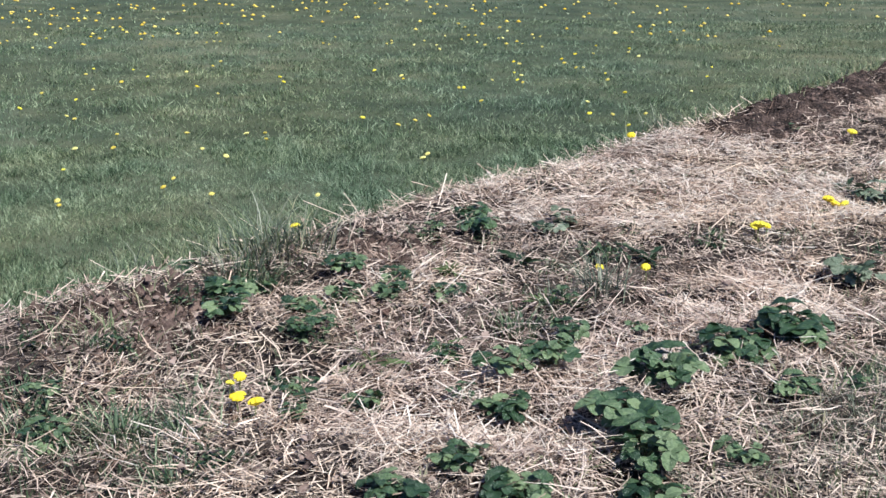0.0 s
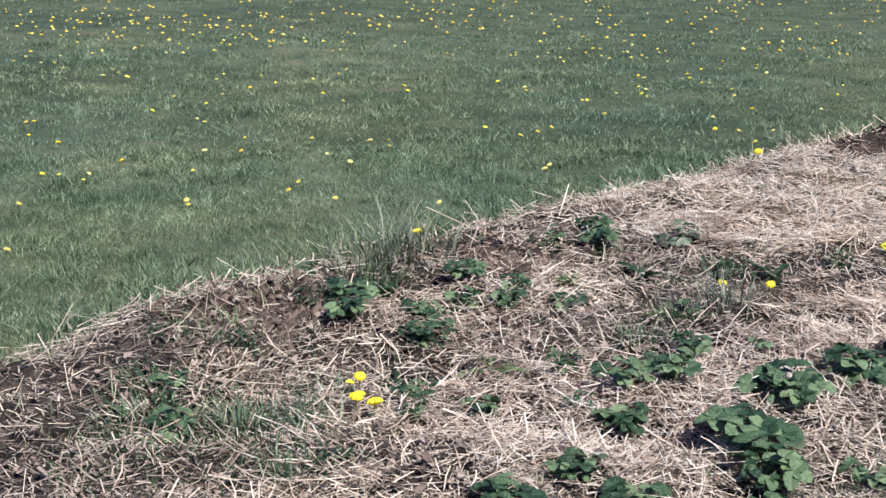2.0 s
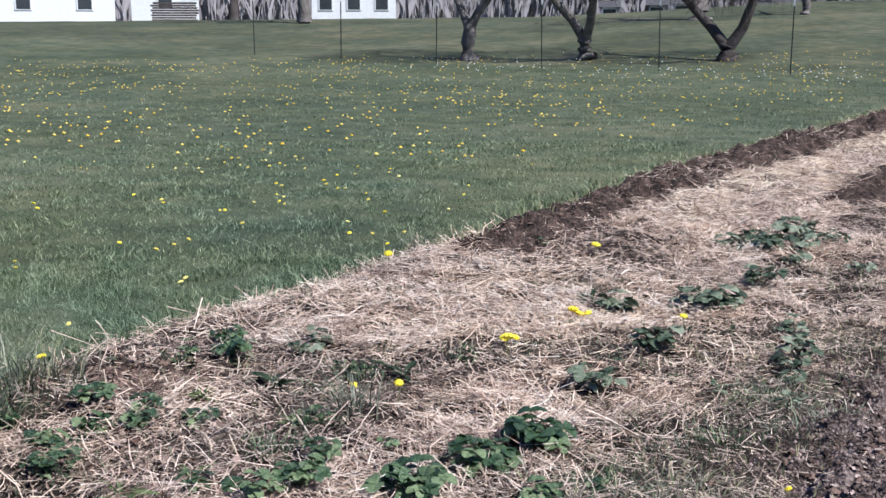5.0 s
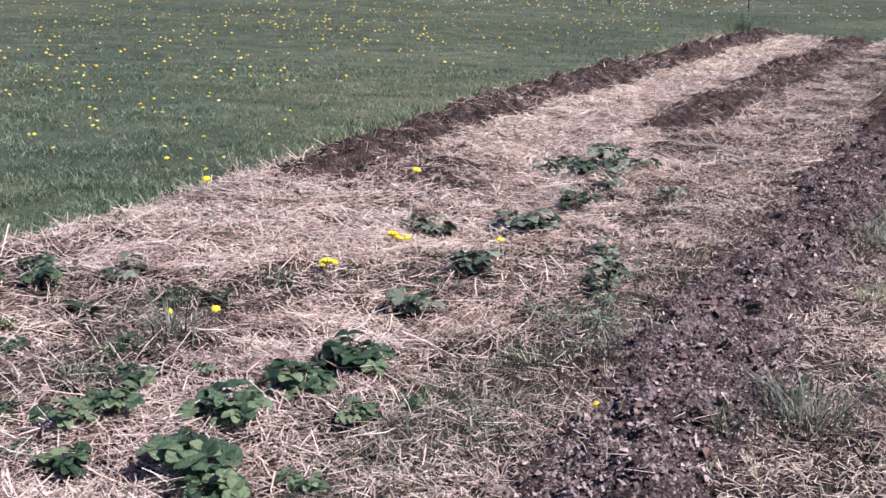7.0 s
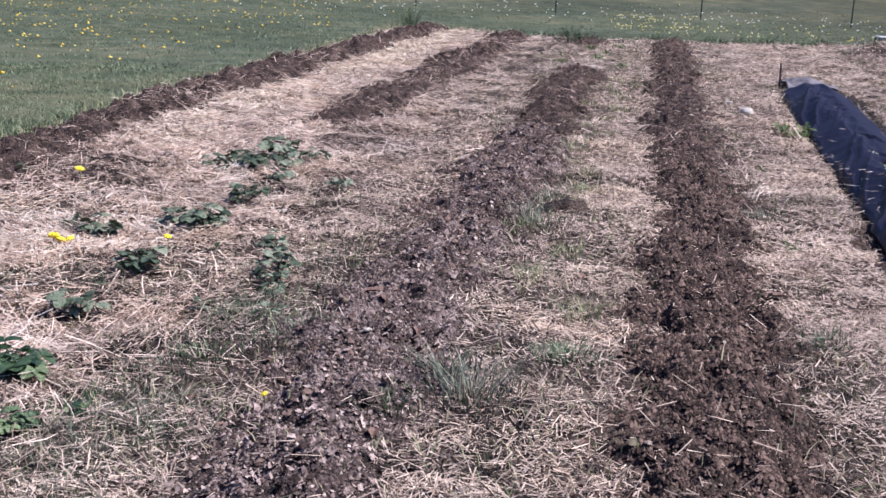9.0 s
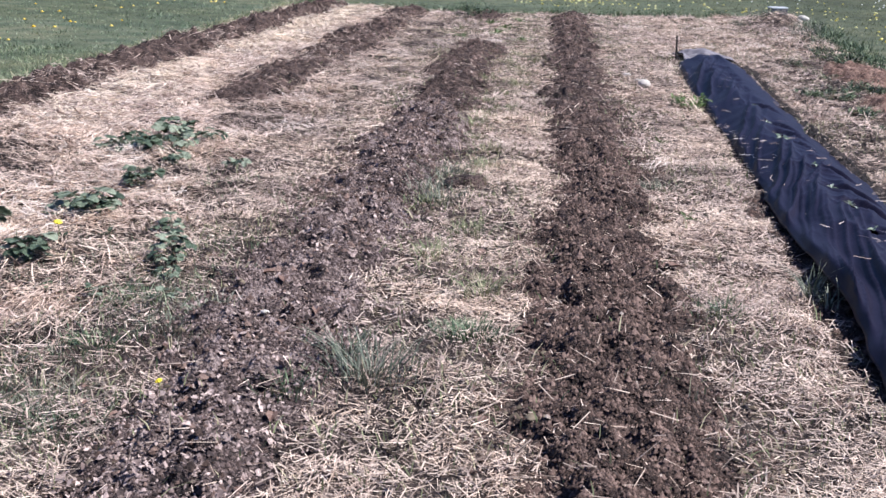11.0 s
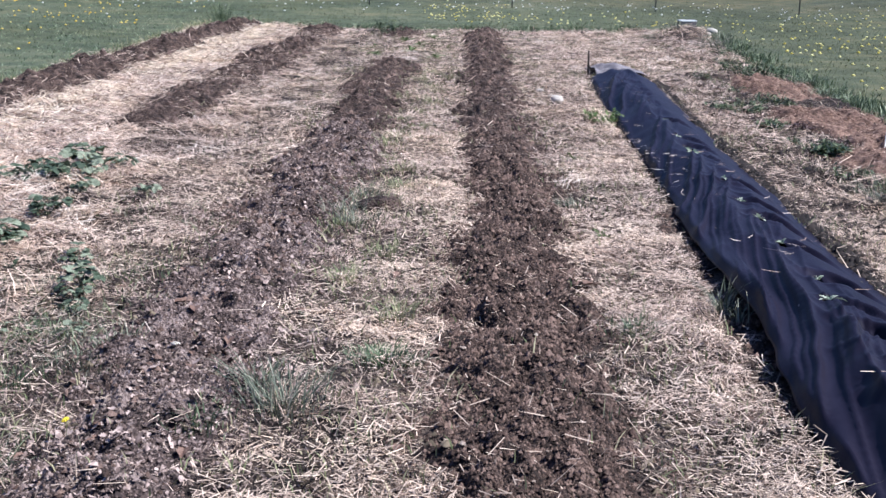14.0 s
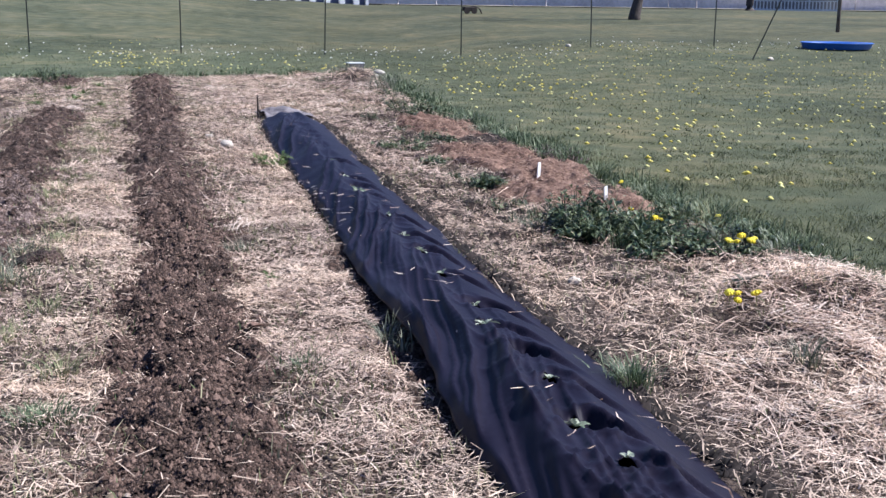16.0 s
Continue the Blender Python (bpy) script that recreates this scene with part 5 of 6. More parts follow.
for x, y, h, lean in [(3.53, 9.66, 0.16, 4), (3.56, 8.18, 0.16, -5)]:
    bm = bmesh.new()
    box(bm, (-0.022, -0.003, -0.05), (0.022, 0.003, h))
    bevelled(bm, 0.0015)
    ob = thing("plant_tag", x, y, zat(x, y), "white plastic plant tag stuck in the mulch", "plant tag", "plant tags", 38, bm_mesh("plant_tag", bm, M_TAG))
    ob.matrix_world = ob.matrix_world @ pose(0, 0, 0, 0, lean, 0)

# ---- black landscape fabric ----
HOLES = [(1.90, 10.35), (1.86, 9.38), (1.86, 8.96), (1.81, 8.47), (1.84, 7.47), (1.81, 6.86), (1.81, 6.41), (1.79, 5.84), (1.80, 5.23), (1.72, 4.79), (1.72, 4.43), (1.74, 3.99), (1.69, 3.57), (1.70, 3.15), (1.72, 2.7)]


def fabric():
    nu, ys_ = 84, np.concatenate([np.arange(0.5, 2.5, 0.06), np.arange(2.5, 8, 0.022), np.arange(8, 15.25, 0.06)])
    u = np.linspace(0, 1, nu)
    U, Y = np.meshgrid(u, ys_)
    L, R_ = np.interp(Y, CLOTH_Y, CLOTH_L), np.interp(Y, CLOTH_Y, CLOTH_R)
    L = L + 0.028 * vnoise(Y * 1.5, Y * 0, 51) + 0.008 * vnoise(Y * 6, Y * 0, 52)
    R_ = R_ + 0.025 * vnoise(Y * 2.1, Y * 0 + 4, 53)
    X = L + (R_ - L) * U
    # a gently crowned top, a sloping skirt towards the straw and a short drop on the other side
    crown = step(-0.04, 0.36, U) ** 0.8 * step(1.03, 0.58, U) ** 0.8
    hump = 0.115 * crown * (1 + 0.12 * vnoise(Y * 0.7, Y * 0 + 2, 63))
    ends = step(15.25, 14.7, Y)
    folds = 0
    # long pleats down the skirt, leaning along the strip, deepest near its foot
    for fr, slope, am, sd2, lo, hi in ((5.0, 0.16, 0.036, 201, -0.1, 0.50), (9.0, 0.24, 0.026, 204, -0.1, 0.60), (4.0, -0.12, 0.026, 206, -0.1, 0.6), (15.0, 0.20, 0.012, 207, -0.1, 0.7)):
        w = vnoise((U - slope * Y) * fr, Y * 0.42, sd2)
        here = step(lo, lo + 0.1, U) * step(hi, hi - 0.25, U) * step(-0.45, 0.3, vnoise(U * 1.5, Y * 0.7, sd2 + 7))
        folds = folds + am * here * np.exp(-np.abs(w) * 4.0)
    # softer, rarer creases over the crown
    for fr, slope, am, sd2 in ((2.2, 0.30, 0.026, 221), (3.6, -0.22, 0.020, 222), (6.0, 0.42, 0.012, 223), (10.0, 0.25, 0.007, 224)):
        w = vnoise((U - slope * Y) * fr + 3, Y * 0.3, sd2)
        folds = folds + am * step(0.2, 0.4, U) * step(-0.3, 0.5, vnoise(U * 1.2 + 5, Y * 0.6, sd2 + 7)) * np.exp(-np.abs(w) * 6.0)
    # short sharp wrinkles pulling towards the plants
    for fr, slope, am, sd2 in ((5.5, 0.9, 0.012, 241), (6.5, -1.1, 0.010, 242), (11.0, 0.7, 0.006, 243)):
        w = vnoise((U - slope * Y) * fr, Y * 1.1 + U, sd2)
        folds = folds + 0.8 * am * step(0.15, 0.3, U) * step(-0.1, 0.4, vnoise(U * 2.2 + 1, Y * 1.3, sd2 + 7)) * np.exp(-np.abs(w) * 7.0)
    # the sheet sags between the plants
    folds = folds + 0.005 * np.sin(Y * 8.0 + 3 * U) * step(0.3, 0.5, U) * step(1.0, 0.8, U) * step(-0.2, 0.5, vnoise(Y * 0.9, U, 229))
    # the far shoulder lies taut, with a furrow along the plants
    folds = folds * (1 - 0.8 * step(0.60, 0.72, U)) - 0.006 * np.exp(-((U - 0.50) / 0.09) ** 2)
    # a crease runs out from each plant along the strip
    for hx, hy in HOLES:
        along, across = (Y - hy + 0.10) / 0.16, (X - hx - 0.07 + 0.35 * (Y - hy)) / 0.022
        folds = folds + np.exp(-along ** 2) * (0.012 * np.exp(-(across - 1.4) ** 2) - 0.014 * np.exp(-across ** 2))
    edge = np.minimum(U, 1 - U)
    Z = 0.03 + (hump + 1.5 * folds * step(0.0, 0.05, edge)) * (0.25 + 0.75 * ends) + 0.012 * vnoise(X * 1.2, Y * 1.2, 64)
    keep = np.ones_like(U, bool)
    for hx, hy in HOLES:
        # a hollow round each plant, steeper on its far side, drawn out sideways into a crease
        wide = 0.8 + 0.35 * math.sin(hy * 7.3)
        ox, oy = X - hx - 0.015, Y - hy + 0.02
        d2 = (ox / (0.075 * wide)) ** 2 + ((oy + 0.5 * ox) / ((0.036 + 0.009 * hy) * wide)) ** 2
        Z = Z - 0.040 * wide * np.exp(-d2) + 0.007 * np.exp(-(d2 - 2.4) ** 2)
        keep &= ((X - hx) / 0.020) ** 2 + ((Y - hy) / 0.034) ** 2 > 1
    lift = 0.075 * np.exp(-((Y - 5.2) / 1.3) ** 2) * step(0.22, 0.02, U)
    Z = Z + lift
    v = np.stack([X, Y, Z], -1).reshape(-1, 3)
    ny = len(ys_)
    i = (np.arange(ny - 1)[:, None] * nu + np.arange(nu - 1)[None, :])
    f = np.stack([i, i + 1, i + nu + 1, i + nu], -1)[keep[:-1, :-1] & keep[1:, 1:]]
    return raw_mesh("sheet", v, f.reshape(-1, 4), M_CLOTH, True), X, Y, Z


me, FX, FY, FZ = fabric()
cloth = new("landscape_fabric", me)
tagged(cloth, "wrinkled black landscape fabric laid over a planting row", "fabric")
sol = cloth.modifiers.new("thickness", "SOLIDIFY")
sol.thickness = 0.003


# a near-black line of crumbs painted as the shade beside the fabric
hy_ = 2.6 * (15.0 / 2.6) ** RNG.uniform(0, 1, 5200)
lumps("hem_soil", np.interp(hy_, CLOTH_Y, CLOTH_R) + 0.018 + RNG.normal(0, 0.015, len(hy_)), hy_, np.minimum(RNG.gamma(1.4, 0.006, len(hy_)) + 0.005, 0.024) * (1 + 0.03 * hy_), M_HEM, "near-black soil crumbs standing for shade along the fabric's edge", sink=0.1)


def fabric_z(x, y):
    i = int(np.argmin((FX - x) ** 2 + (FY - y) ** 2))
    return float(FZ.ravel()[i])


for j, (hx, hy) in enumerate(HOLES):
    ob = leafy("seedling", hx, hy, 0.050 if j % 3 else 0.068, SPROUT, 5 if j % 3 else 7, "small green seedling in a hole of the fabric", "seedling", "seedlings", 1.0)
    ob.location.z = fabric_z(hx + 0.03, hy) + 0.012
# straw bits lying on the fabric
bx, by = RNG.uniform(1.55, 2.05, 70), RNG.uniform(2.8, 14.8, 70)
strands("straw_bits", bx, by, RNG.uniform(0.03, 0.12, 70), RNG.uniform(0.003, 0.006, 70), np.full(70, 0.006), M_STRAW, "pale straw bits on the black fabric", "straw", base=lambda x, y: np.array([fabric_z(a, b) for a, b in zip(x, y)]), tilt=0.05)
by = RNG.normal(8.7, 0.8, 38)
bx = np.interp(by, CLOTH_Y, CLOTH_L) + np.abs(RNG.normal(0.0, 0.05, 38))
strands("edge_straw", bx, by, RNG.uniform(0.04, 0.15, 38), RNG.uniform(0.002, 0.005, 38), np.full(38, 0.010), M_PALESTRAW, "pale straw caught on the fabric's edge", "straw", base=lambda x, y: np.array([fabric_z(a, b) for a, b in zip(x, y)]), tilt=0.1)
bm = bmesh.new()
tube(bm, [(0, 0, -0.1), (0.005, 0, 0.12), (0.0, 0.01, 0.30)], [0.014, 0.013, 0.011], 7)
thing("wooden_stake", 1.74, 15.45, zat(1.74, 15.45), "short dark wooden stake at the fabric's end", "stake", "", 0, bm_mesh("wooden_stake", bm, M_DARKBARK))
me = grid_mesh("mesh_scrap", np.linspace(-0.32, 0.32, 26), np.linspace(-0.45, 0.45, 30), lambda x, y: 0.05 + 0.08 * np.exp(-(x / 0.22) ** 2 - (y / 0.3) ** 2) + 0.05 * fbm(x * 6, y * 5, 3, 75), M_NET)
ob = thing("fabric_scrap", 2.10, 15.75, zat(2.1, 15.75) - 0.04, "crumpled grey weed fabric end lying on straw", "fabric", "", 10, me)
ob.modifiers.new("thickness", "SOLIDIFY").thickness = 0.003


# ---- stones and dead leaves ----
def stone(x, y, s, label="pale weathered stone lying on straw"):
    bm = bmesh.new()
    bmesh.ops.create_icosphere(bm, subdivisions=2, radius=s)
    for q in bm.verts:
        q.co = Vector((q.co.x * 1.25, q.co.y * 0.9, q.co.z * 0.6)) * (1 + 0.25 * noise.noise(q.co * (2.2 / s) + Vector((x, y, 0))))
    thing("stone", x, y, zat(x, y) + s * 0.3, label, "stone", "stones", prng.uniform(0, 360), bm_mesh("stone", bm, M_STONE, True))


for x, y, s in [(1.16, 12.4, 0.075), (1.12, 12.75, 0.035), (1.04, 13.4, 0.04), (2.50, 5.86, 0.035), (5.05, 23.6, 0.075), (5.25, 26.0, 0.12), (12.9, 35.8, 0.09), (5.05, 25.4, 0.07), (16.3, 29.6, 0.10), (-0.72, 4.15, 0.014), (-0.98, 5.02, 0.02)]:
    stone(x, y, s)

x, y = 4.75, 26.1
ob = thing("wooden_crate", x, y, zat(x, y), "weathered grey wooden crate with a white top", "crate", "", 8)
for i in range(4):
    bm = bmesh.new()
    box(bm, (-0.16, -0.13, 0.01 + i * 0.055), (0.16, -0.115, 0.055 + i * 0.055))
    part("slat", bm_mesh("slat", bm, M_WALLGREY), ob)
for sx_, sy_ in ((-1, -1), (1, -1), (-1, 1), (1, 1)):
    bm = bmesh.new()
    box(bm, (sx_ * 0.15 - 0.015, sy_ * 0.115 - 0.015, 0), (sx_ * 0.15 + 0.015, sy_ * 0.115 + 0.015, 0.23))
    part("corner_post", bm_mesh("corner_post", bm, M_WALLGREY), ob)
bm = bmesh.new()
box(bm, (-0.17, -0.14, 0.232), (0.17, 0.14, 0.255))
part("top_board", bm_mesh("top_board", bm, M_WHITE), ob, "white painted board")


def dead_leaf(x, y, s):
    bm = bmesh.new()
    leaflet(bm, s, s * 0.5, (-s / 2, 0, 0.012), 0, 0.15, 0.5, 0.2, 0.15, 5)
    thing("dead_leaf", x, y, zat(x, y) + 0.006, "curled pale dead leaf on the soil", "leaf", "dead leaves", prng.uniform(0, 360), bm_mesh("dead_leaf", bm, M_DEAD))


for x, y, s in [(0.81, 5.24, 0.11), (-0.02, 5.45, 0.09), (-0.62, 3.95, 0.08), (-0.55, 4.25, 0.08), (-0.75, 4.6, 0.09), (-0.5, 3.3, 0.07), (-0.85, 4.85, 0.1), (-3.9, 2.0, 0.1), (-3.05, 1.75, 0.1), (-3.12, 2.9, 0.08), (-2.9, 2.8, 0.08), (-3.4, 3.6, 0.1), (-0.36, 4.75, 0.08), (0.1, 3.4, 0.06)]:
    dead_leaf(x, y, s)
for _ in range(36):
    x, y = prng.gauss(-0.8, 0.28), prng.uniform(2.6, 8.0)
    dead_leaf(x, y, prng.uniform(0.022, 0.048))
lx, ly = scatter(18000, -4.0, -1.6, 0.7, 8, lambda x, y: (0.05 + 0.42 * step(0.0, 0.5, fbm(x * 1.7, y * 1.7, 3, 113))) * bed_in(x, y) * (0.35 + 0.65 * step(4.6, 3.2, y)), 1.3)
flakes("leaf_litter", lx, ly, RNG.uniform(0.004, 0.013, len(lx)), RNG.uniform(0.012, 0.045, len(lx)), M_LITTER, "brown leaf litter among the straw", "leaf litter", 0.4)
bm = bmesh.new()
bmesh.ops.create_icosphere(bm, subdivisions=3, radius=0.13)
for q in bm.verts:
    q.co = Vector((q.co.x * 1.1, q.co.y * 1.2, max(q.co.z, -0.03) * 0.55)) * (1 + 0.3 * noise.noise(q.co * 12))
thing("molehill", -0.2, 7.0, zat(-0.2, 7.0), "small mound of bare soil on the path", "soil mound", "", 0, bm_mesh("molehill", bm, M_SOIL, True))


# ---- fence ----
def fence_post(x, y, height=2.08, lean=0.0, tip=True, turn=0.0):
    ob = thing("fence_post", x, y, float(land(x, y)) - 0.02, "thin dark green steel fence post with a white tip" if tip else "thin dark steel post leaning over", "fence post", "fence posts")
    ob.matrix_world = ob.matrix_world @ pose(0, 0, 0, turn, lean, 0)
    bm = bmesh.new()
    box(bm, (-0.017, -0.004, -0.2), (0.017, 0.004, height))
    box(bm, (-0.004, 0.004, -0.2), (0.004, 0.034, height))
    for i in range(12):
        z = 0.15 + i * (height - 0.3) / 12
        box(bm, (-0.008, -0.010, z), (0.008, -0.004, z + 0.02))
    part("shaft", bm_mesh("shaft", bm, M_POST), ob)
    if tip:
        bm = bmesh.new()
        box(bm, (-0.019, -0.006, height - 0.15), (0.019, 0.006, height + 0.004))
        box(bm, (-0.006, 0.006, height - 0.15), (0.006, 0.036, height + 0.004))
        part("painted_tip", bm_mesh("painted_tip", bm, M_WHITE), ob, "white painted tip")


for i in range(-8, 5):
    fence_post(1.41 + 3.97 * i, 35.0, 2.08 + 0.05 * math.sin(i * 2.3), 0.9 * math.sin(i * 1.7), i < 3)
fence_post(15.9, 29.8, 2.0, 25.0, False)

x, y = 26.5, 43.4
ob = thing("wooden_pole", x, y, float(land(x, y)) - 0.02, "grey weathered wooden pole behind the pool", "pole")
bm = bmesh.new()
tube(bm, [(0, 0, -0.2), (0.01, 0, 1.6), (0.0, 0, 3.4)], [0.085, 0.08, 0.075], 12)
part("shaft", bm_mesh("shaft", bm, M_BARK, True), ob)
bm = bmesh.new()
box(bm, (-0.05, -0.11, 3.1), (1.6, -0.08, 3.2))
part("cross_arm", bm_mesh("cross_arm", bm, M_BARK), ob)


# ---- trees ----
def limb(bm, p, d, length, r, depth, rng, twigs):
    n = 5
    pts, rad = [Vector(p)], [r]
    v = Vector(d).normalized()
    for i in range(n):
        v = (v + Vector((rng.gauss(0, 0.14), rng.gauss(0, 0.14), rng.gauss(0.03, 0.08)))).normalized()
        pts.append(pts[-1] + v * length / n)
        rad.append(r * (1 - 0.6 * (i + 1) / n))
    tube(bm, pts, rad, 8 if r > 0.08 else 5 if r > 0.03 else 3, False)
    if depth:
        for _ in range(rng.randint(3, 5)):
            k = rng.randint(2, n)
            a = rng.uniform(0, 6.28)
            nd = (v + Vector((math.cos(a), math.sin(a), rng.uniform(-0.2, 0.6))) * rng.uniform(0.6, 1.1))
            limb(bm, pts[k], nd, length * rng.uniform(0.45, 0.7), rad[k] * 0.62, depth - 1, rng, twigs)


def bare_tree(x, y, trunk_h, r, label, seed, lean=(0, 0), forks=3, limb_len=3.0, depth=3, material=None):
    rng = random.Random(seed)
    ob = thing("bare_tree", x, y, float(land(x, y)) - 0.02, label, "tree", "trees")
    bm = bmesh.new()
    top = Vector((lean[0] * trunk_h, lean[1] * trunk_h, trunk_h))
    pts = [top * t + Vector((rng.gauss(0, 0.03), rng.gauss(0, 0.03), 0)) for t in (-0.05, 0.03, 0.15, 0.5, 0.8, 1.0)]
    tube(bm, pts, [r * 1.7, r * 1.35, r * 1.08, r, r * 0.97, r * 0.9], 12)
    part("trunk", bm_mesh("trunk", bm, material or M_BARK, True), ob)
    bm = bmesh.new()
    for i in range(forks):
        a = 6.28 * i / forks + rng.uniform(-0.5, 0.5)
        limb(bm, pts[-1] - Vector((0, 0, r * 0.5)), (0.7 * math.cos(a), 0.7 * math.sin(a), 1.0), limb_len * rng.uniform(0.8, 1.2), r * 0.66, depth, rng, None)
    part("crown", bm_mesh("crown", bm, material or M_BARK, True), ob, "leafless branches and twigs")
    if r > 0.2 and limb_len > 3.9:
        n = 3200
        r3 = np.random.default_rng(seed)
        way = r3.normal(0, 1, (n, 3))
        way /= np.linalg.norm(way, axis=1)[:, None]
        wide = limb_len * 0.8
        c = way * r3.uniform(0.35, 1.0, (n, 1)) ** 0.5 * np.array([wide, wide, wide * 0.55]) + np.array([top.x, top.y, trunk_h + limb_len * 0.75])
        tipway = way + r3.normal(0, 0.6, (n, 3))
        side = np.cross(tipway, r3.normal(0, 1, (n, 3)))
        side /= np.linalg.norm(side, axis=1)[:, None]
        v = np.stack([c - side * 0.012, c + side * 0.012, c + tipway * r3.uniform(0.2, 0.6, (n, 1))], 1)
        tagged(part("twigs", raw_mesh("twigs", v.reshape(-1, 3), np.arange(3 * n).reshape(-1, 3), material or M_BARK), ob, "fine bare twigs with swelling buds"), kind="stuff")


def polar(left_deg, r):
    return 0.3 - r * math.sin(radians(left_deg)), r * math.cos(radians(left_deg))


for deg, r, h, rad, s in [(31.5, 43, 1.15, 0.24, 1), (26.2, 43, 0.75, 0.27, 2), (19.9, 42, 0.55, 0.30, 3), (38.9, 68, 3.0, 0.32, 4), (21.0, 62, 2.6, 0.42, 5), (16.5, 62, 2.0, 0.18, 6), (11.0, 84, 3.0, 0.2, 8), (10.6, 84.5, 3.2, 0.22, 9), (15.4, 85, 3, 0.32, 10), (4.3, 84, 2.2, 0.17, 11), (3.2, 84, 2.5, 0.2, 12), (1.4, 80, 0.8, 0.15, 13), (-4.4, 88, 2.4, 0.13, 14), (42, 90, 3, 0.3, 15), (8.65, 80, 1.0, 0.22, 16)]:
    x, y = polar(deg, r)
    bare_tree(x, y, h, rad, "old leafless apple tree with forked grey trunk" if r < 50 else "bare spring tree with grey trunk", s, (0.05 * math.sin(s), 0.0), 2 if r < 50 else 3, 4.0 if r < 50 else 4.6, 4 if r < 50 else 3 if s in (13, 8, 11, 14, 16) else 2, M_BARK if (r < 70 and s != 3) or s in (10, 11, 12, 16) else M_DARKBARK)
x, y = polar(-22.3, 59)
bare_tree(x, y, 7.0, 0.20, "tall dark tree trunk leaning over the lawn", 31, (0.16, 0.0), 3, 3.5, 3, M_DARKBARK)
x, y = polar(-27.3, 110)
bare_tree(x, y, 3.0, 0.3, "bare spring tree near the farmhouse", 32, (0, 0), 3, 4.5, 3, M_DARKBARK)


def conifer(x, y, h, w, seed):
    rng = random.Random(seed)
    ob = thing("conifer", x, y, float(land(x, y)) - 0.02, "dark green conifer with bare lower trunk", "tree", "trees")
    bm = bmesh.new()
    tube(bm, [(0, 0, -0.2), (0, 0, h * 0.5), (0, 0, h)], [0.34, 0.2, 0.03], 9)
    part("trunk", bm_mesh("trunk", bm, M_DARKBARK), ob)
    bm = bmesh.new()
    for i in range(110):
        z = h * (0.11 + 0.87 * rng.random() ** 1.5)
        reach = w * (1.05 - z / h) * rng.uniform(0.7, 1.1)
        a = rng.uniform(0, 6.28)
        for j in range(11):
            t = rng.uniform(0.2, 1.0)
            c = Vector((math.cos(a) * reach * t, math.sin(a) * reach * t, z - 0.25 * reach * t * t)) + Vector((rng.gauss(0, 0.16), rng.gauss(0, 0.16), rng.gauss(0, 0.10)))
            leaflet(bm, rng.uniform(0.3, 0.6), 0.16, c, a + rng.uniform(-1.0, 1.0), rng.uniform(-0.4, 0.2), 0.2, 0.2, 0.1, 2)
    part("crown", bm_mesh("crown", bm, M_NEEDLE), ob, "drooping dark needles")


for deg, r, h, w, s in [(7.8, 86, 11, 3.4, 1), (5.5, 85, 12, 3.8, 2), (6.2, 92, 11, 3.2, 3), (10.0, 100, 11, 3.0, 4), (2.6, 96, 10, 2.8, 5), (12.5, 104, 9, 2.6, 6)]:
    conifer(*polar(deg, r), h, w, s)


# ---- far woods: bare thickets ----
def thicket(name, a0, a1, r0, r1, n, hgt, label, seed, wid=0.10):
    rng = np.random.default_rng(seed)
    ang = np.radians(rng.uniform(a0, a1, n))
    r = rng.uniform(r0, r1, n)
    x, y = 0.3 - r * np.sin(ang), r * np.cos(ang)
    h = hgt * (0.55 + 0.35 * rng.random(n) + 0.35 * vnoise(np.degrees(ang) * 1.1, r * 0.01, seed))
    z = land(x, y) - 0.3
    d = np.stack([np.cos(ang), np.sin(ang)], -1)
    v, f = [], []
    tilt = rng.normal(0, 0.22, n)
    start = rng.uniform(0, 0.6, n) * h
    w = wid * rng.uniform(0.5, 1.6, n)
    a = np.concatenate([np.stack([x, y], -1) - d * w[:, None], (z + start * (rng.random(n) < 0.6))[:, None]], -1)
    b = np.concatenate([np.stack([x, y], -1) + d * w[:, None], (z + start * 0.3)[:, None]], -1)
    c = np.concatenate([np.stack([x, y], -1) + d * (tilt * h)[:, None], (z + h)[:, None]], -1)
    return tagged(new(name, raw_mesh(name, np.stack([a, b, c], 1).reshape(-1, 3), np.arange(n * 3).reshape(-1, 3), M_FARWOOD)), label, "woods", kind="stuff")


def brush_bank(name, a0, a1, r, hgt, label, seed):
    """A long bank of brushwood with an uneven top, in two rows."""
    n = 2600
    v, f = [], []
    for row, (dr, k) in enumerate(((0, 0.72), (14, 1.0))):
        for i in range(n):
            a = radians(a0 + (a1 - a0) * i / (n - 1))
            q = r + dr + 1.0 * float(vnoise(i * 0.018, row, seed + 3))
            x, y = 0.3 - q * math.sin(a), q * math.cos(a)
            h = hgt * k * (0.80 + 0.10 * float(vnoise(math.degrees(a) * 0.9, row, seed)) + 0.12 * float(vnoise(math.degrees(a) * 3, row, seed + 1)) + 0.035 * float(vnoise(i * 0.6, row, seed + 2)))
            z = float(land(x, y)) - 1.0
            v += [(x, y, z), (x, y, z + h + 1.0)]
    for row in range(2):
        for i in range(n - 1):
            k = 2 * (row * n + i)
            f.append((k, k + 2, k + 3, k + 1))
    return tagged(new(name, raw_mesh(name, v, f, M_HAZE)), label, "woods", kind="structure")


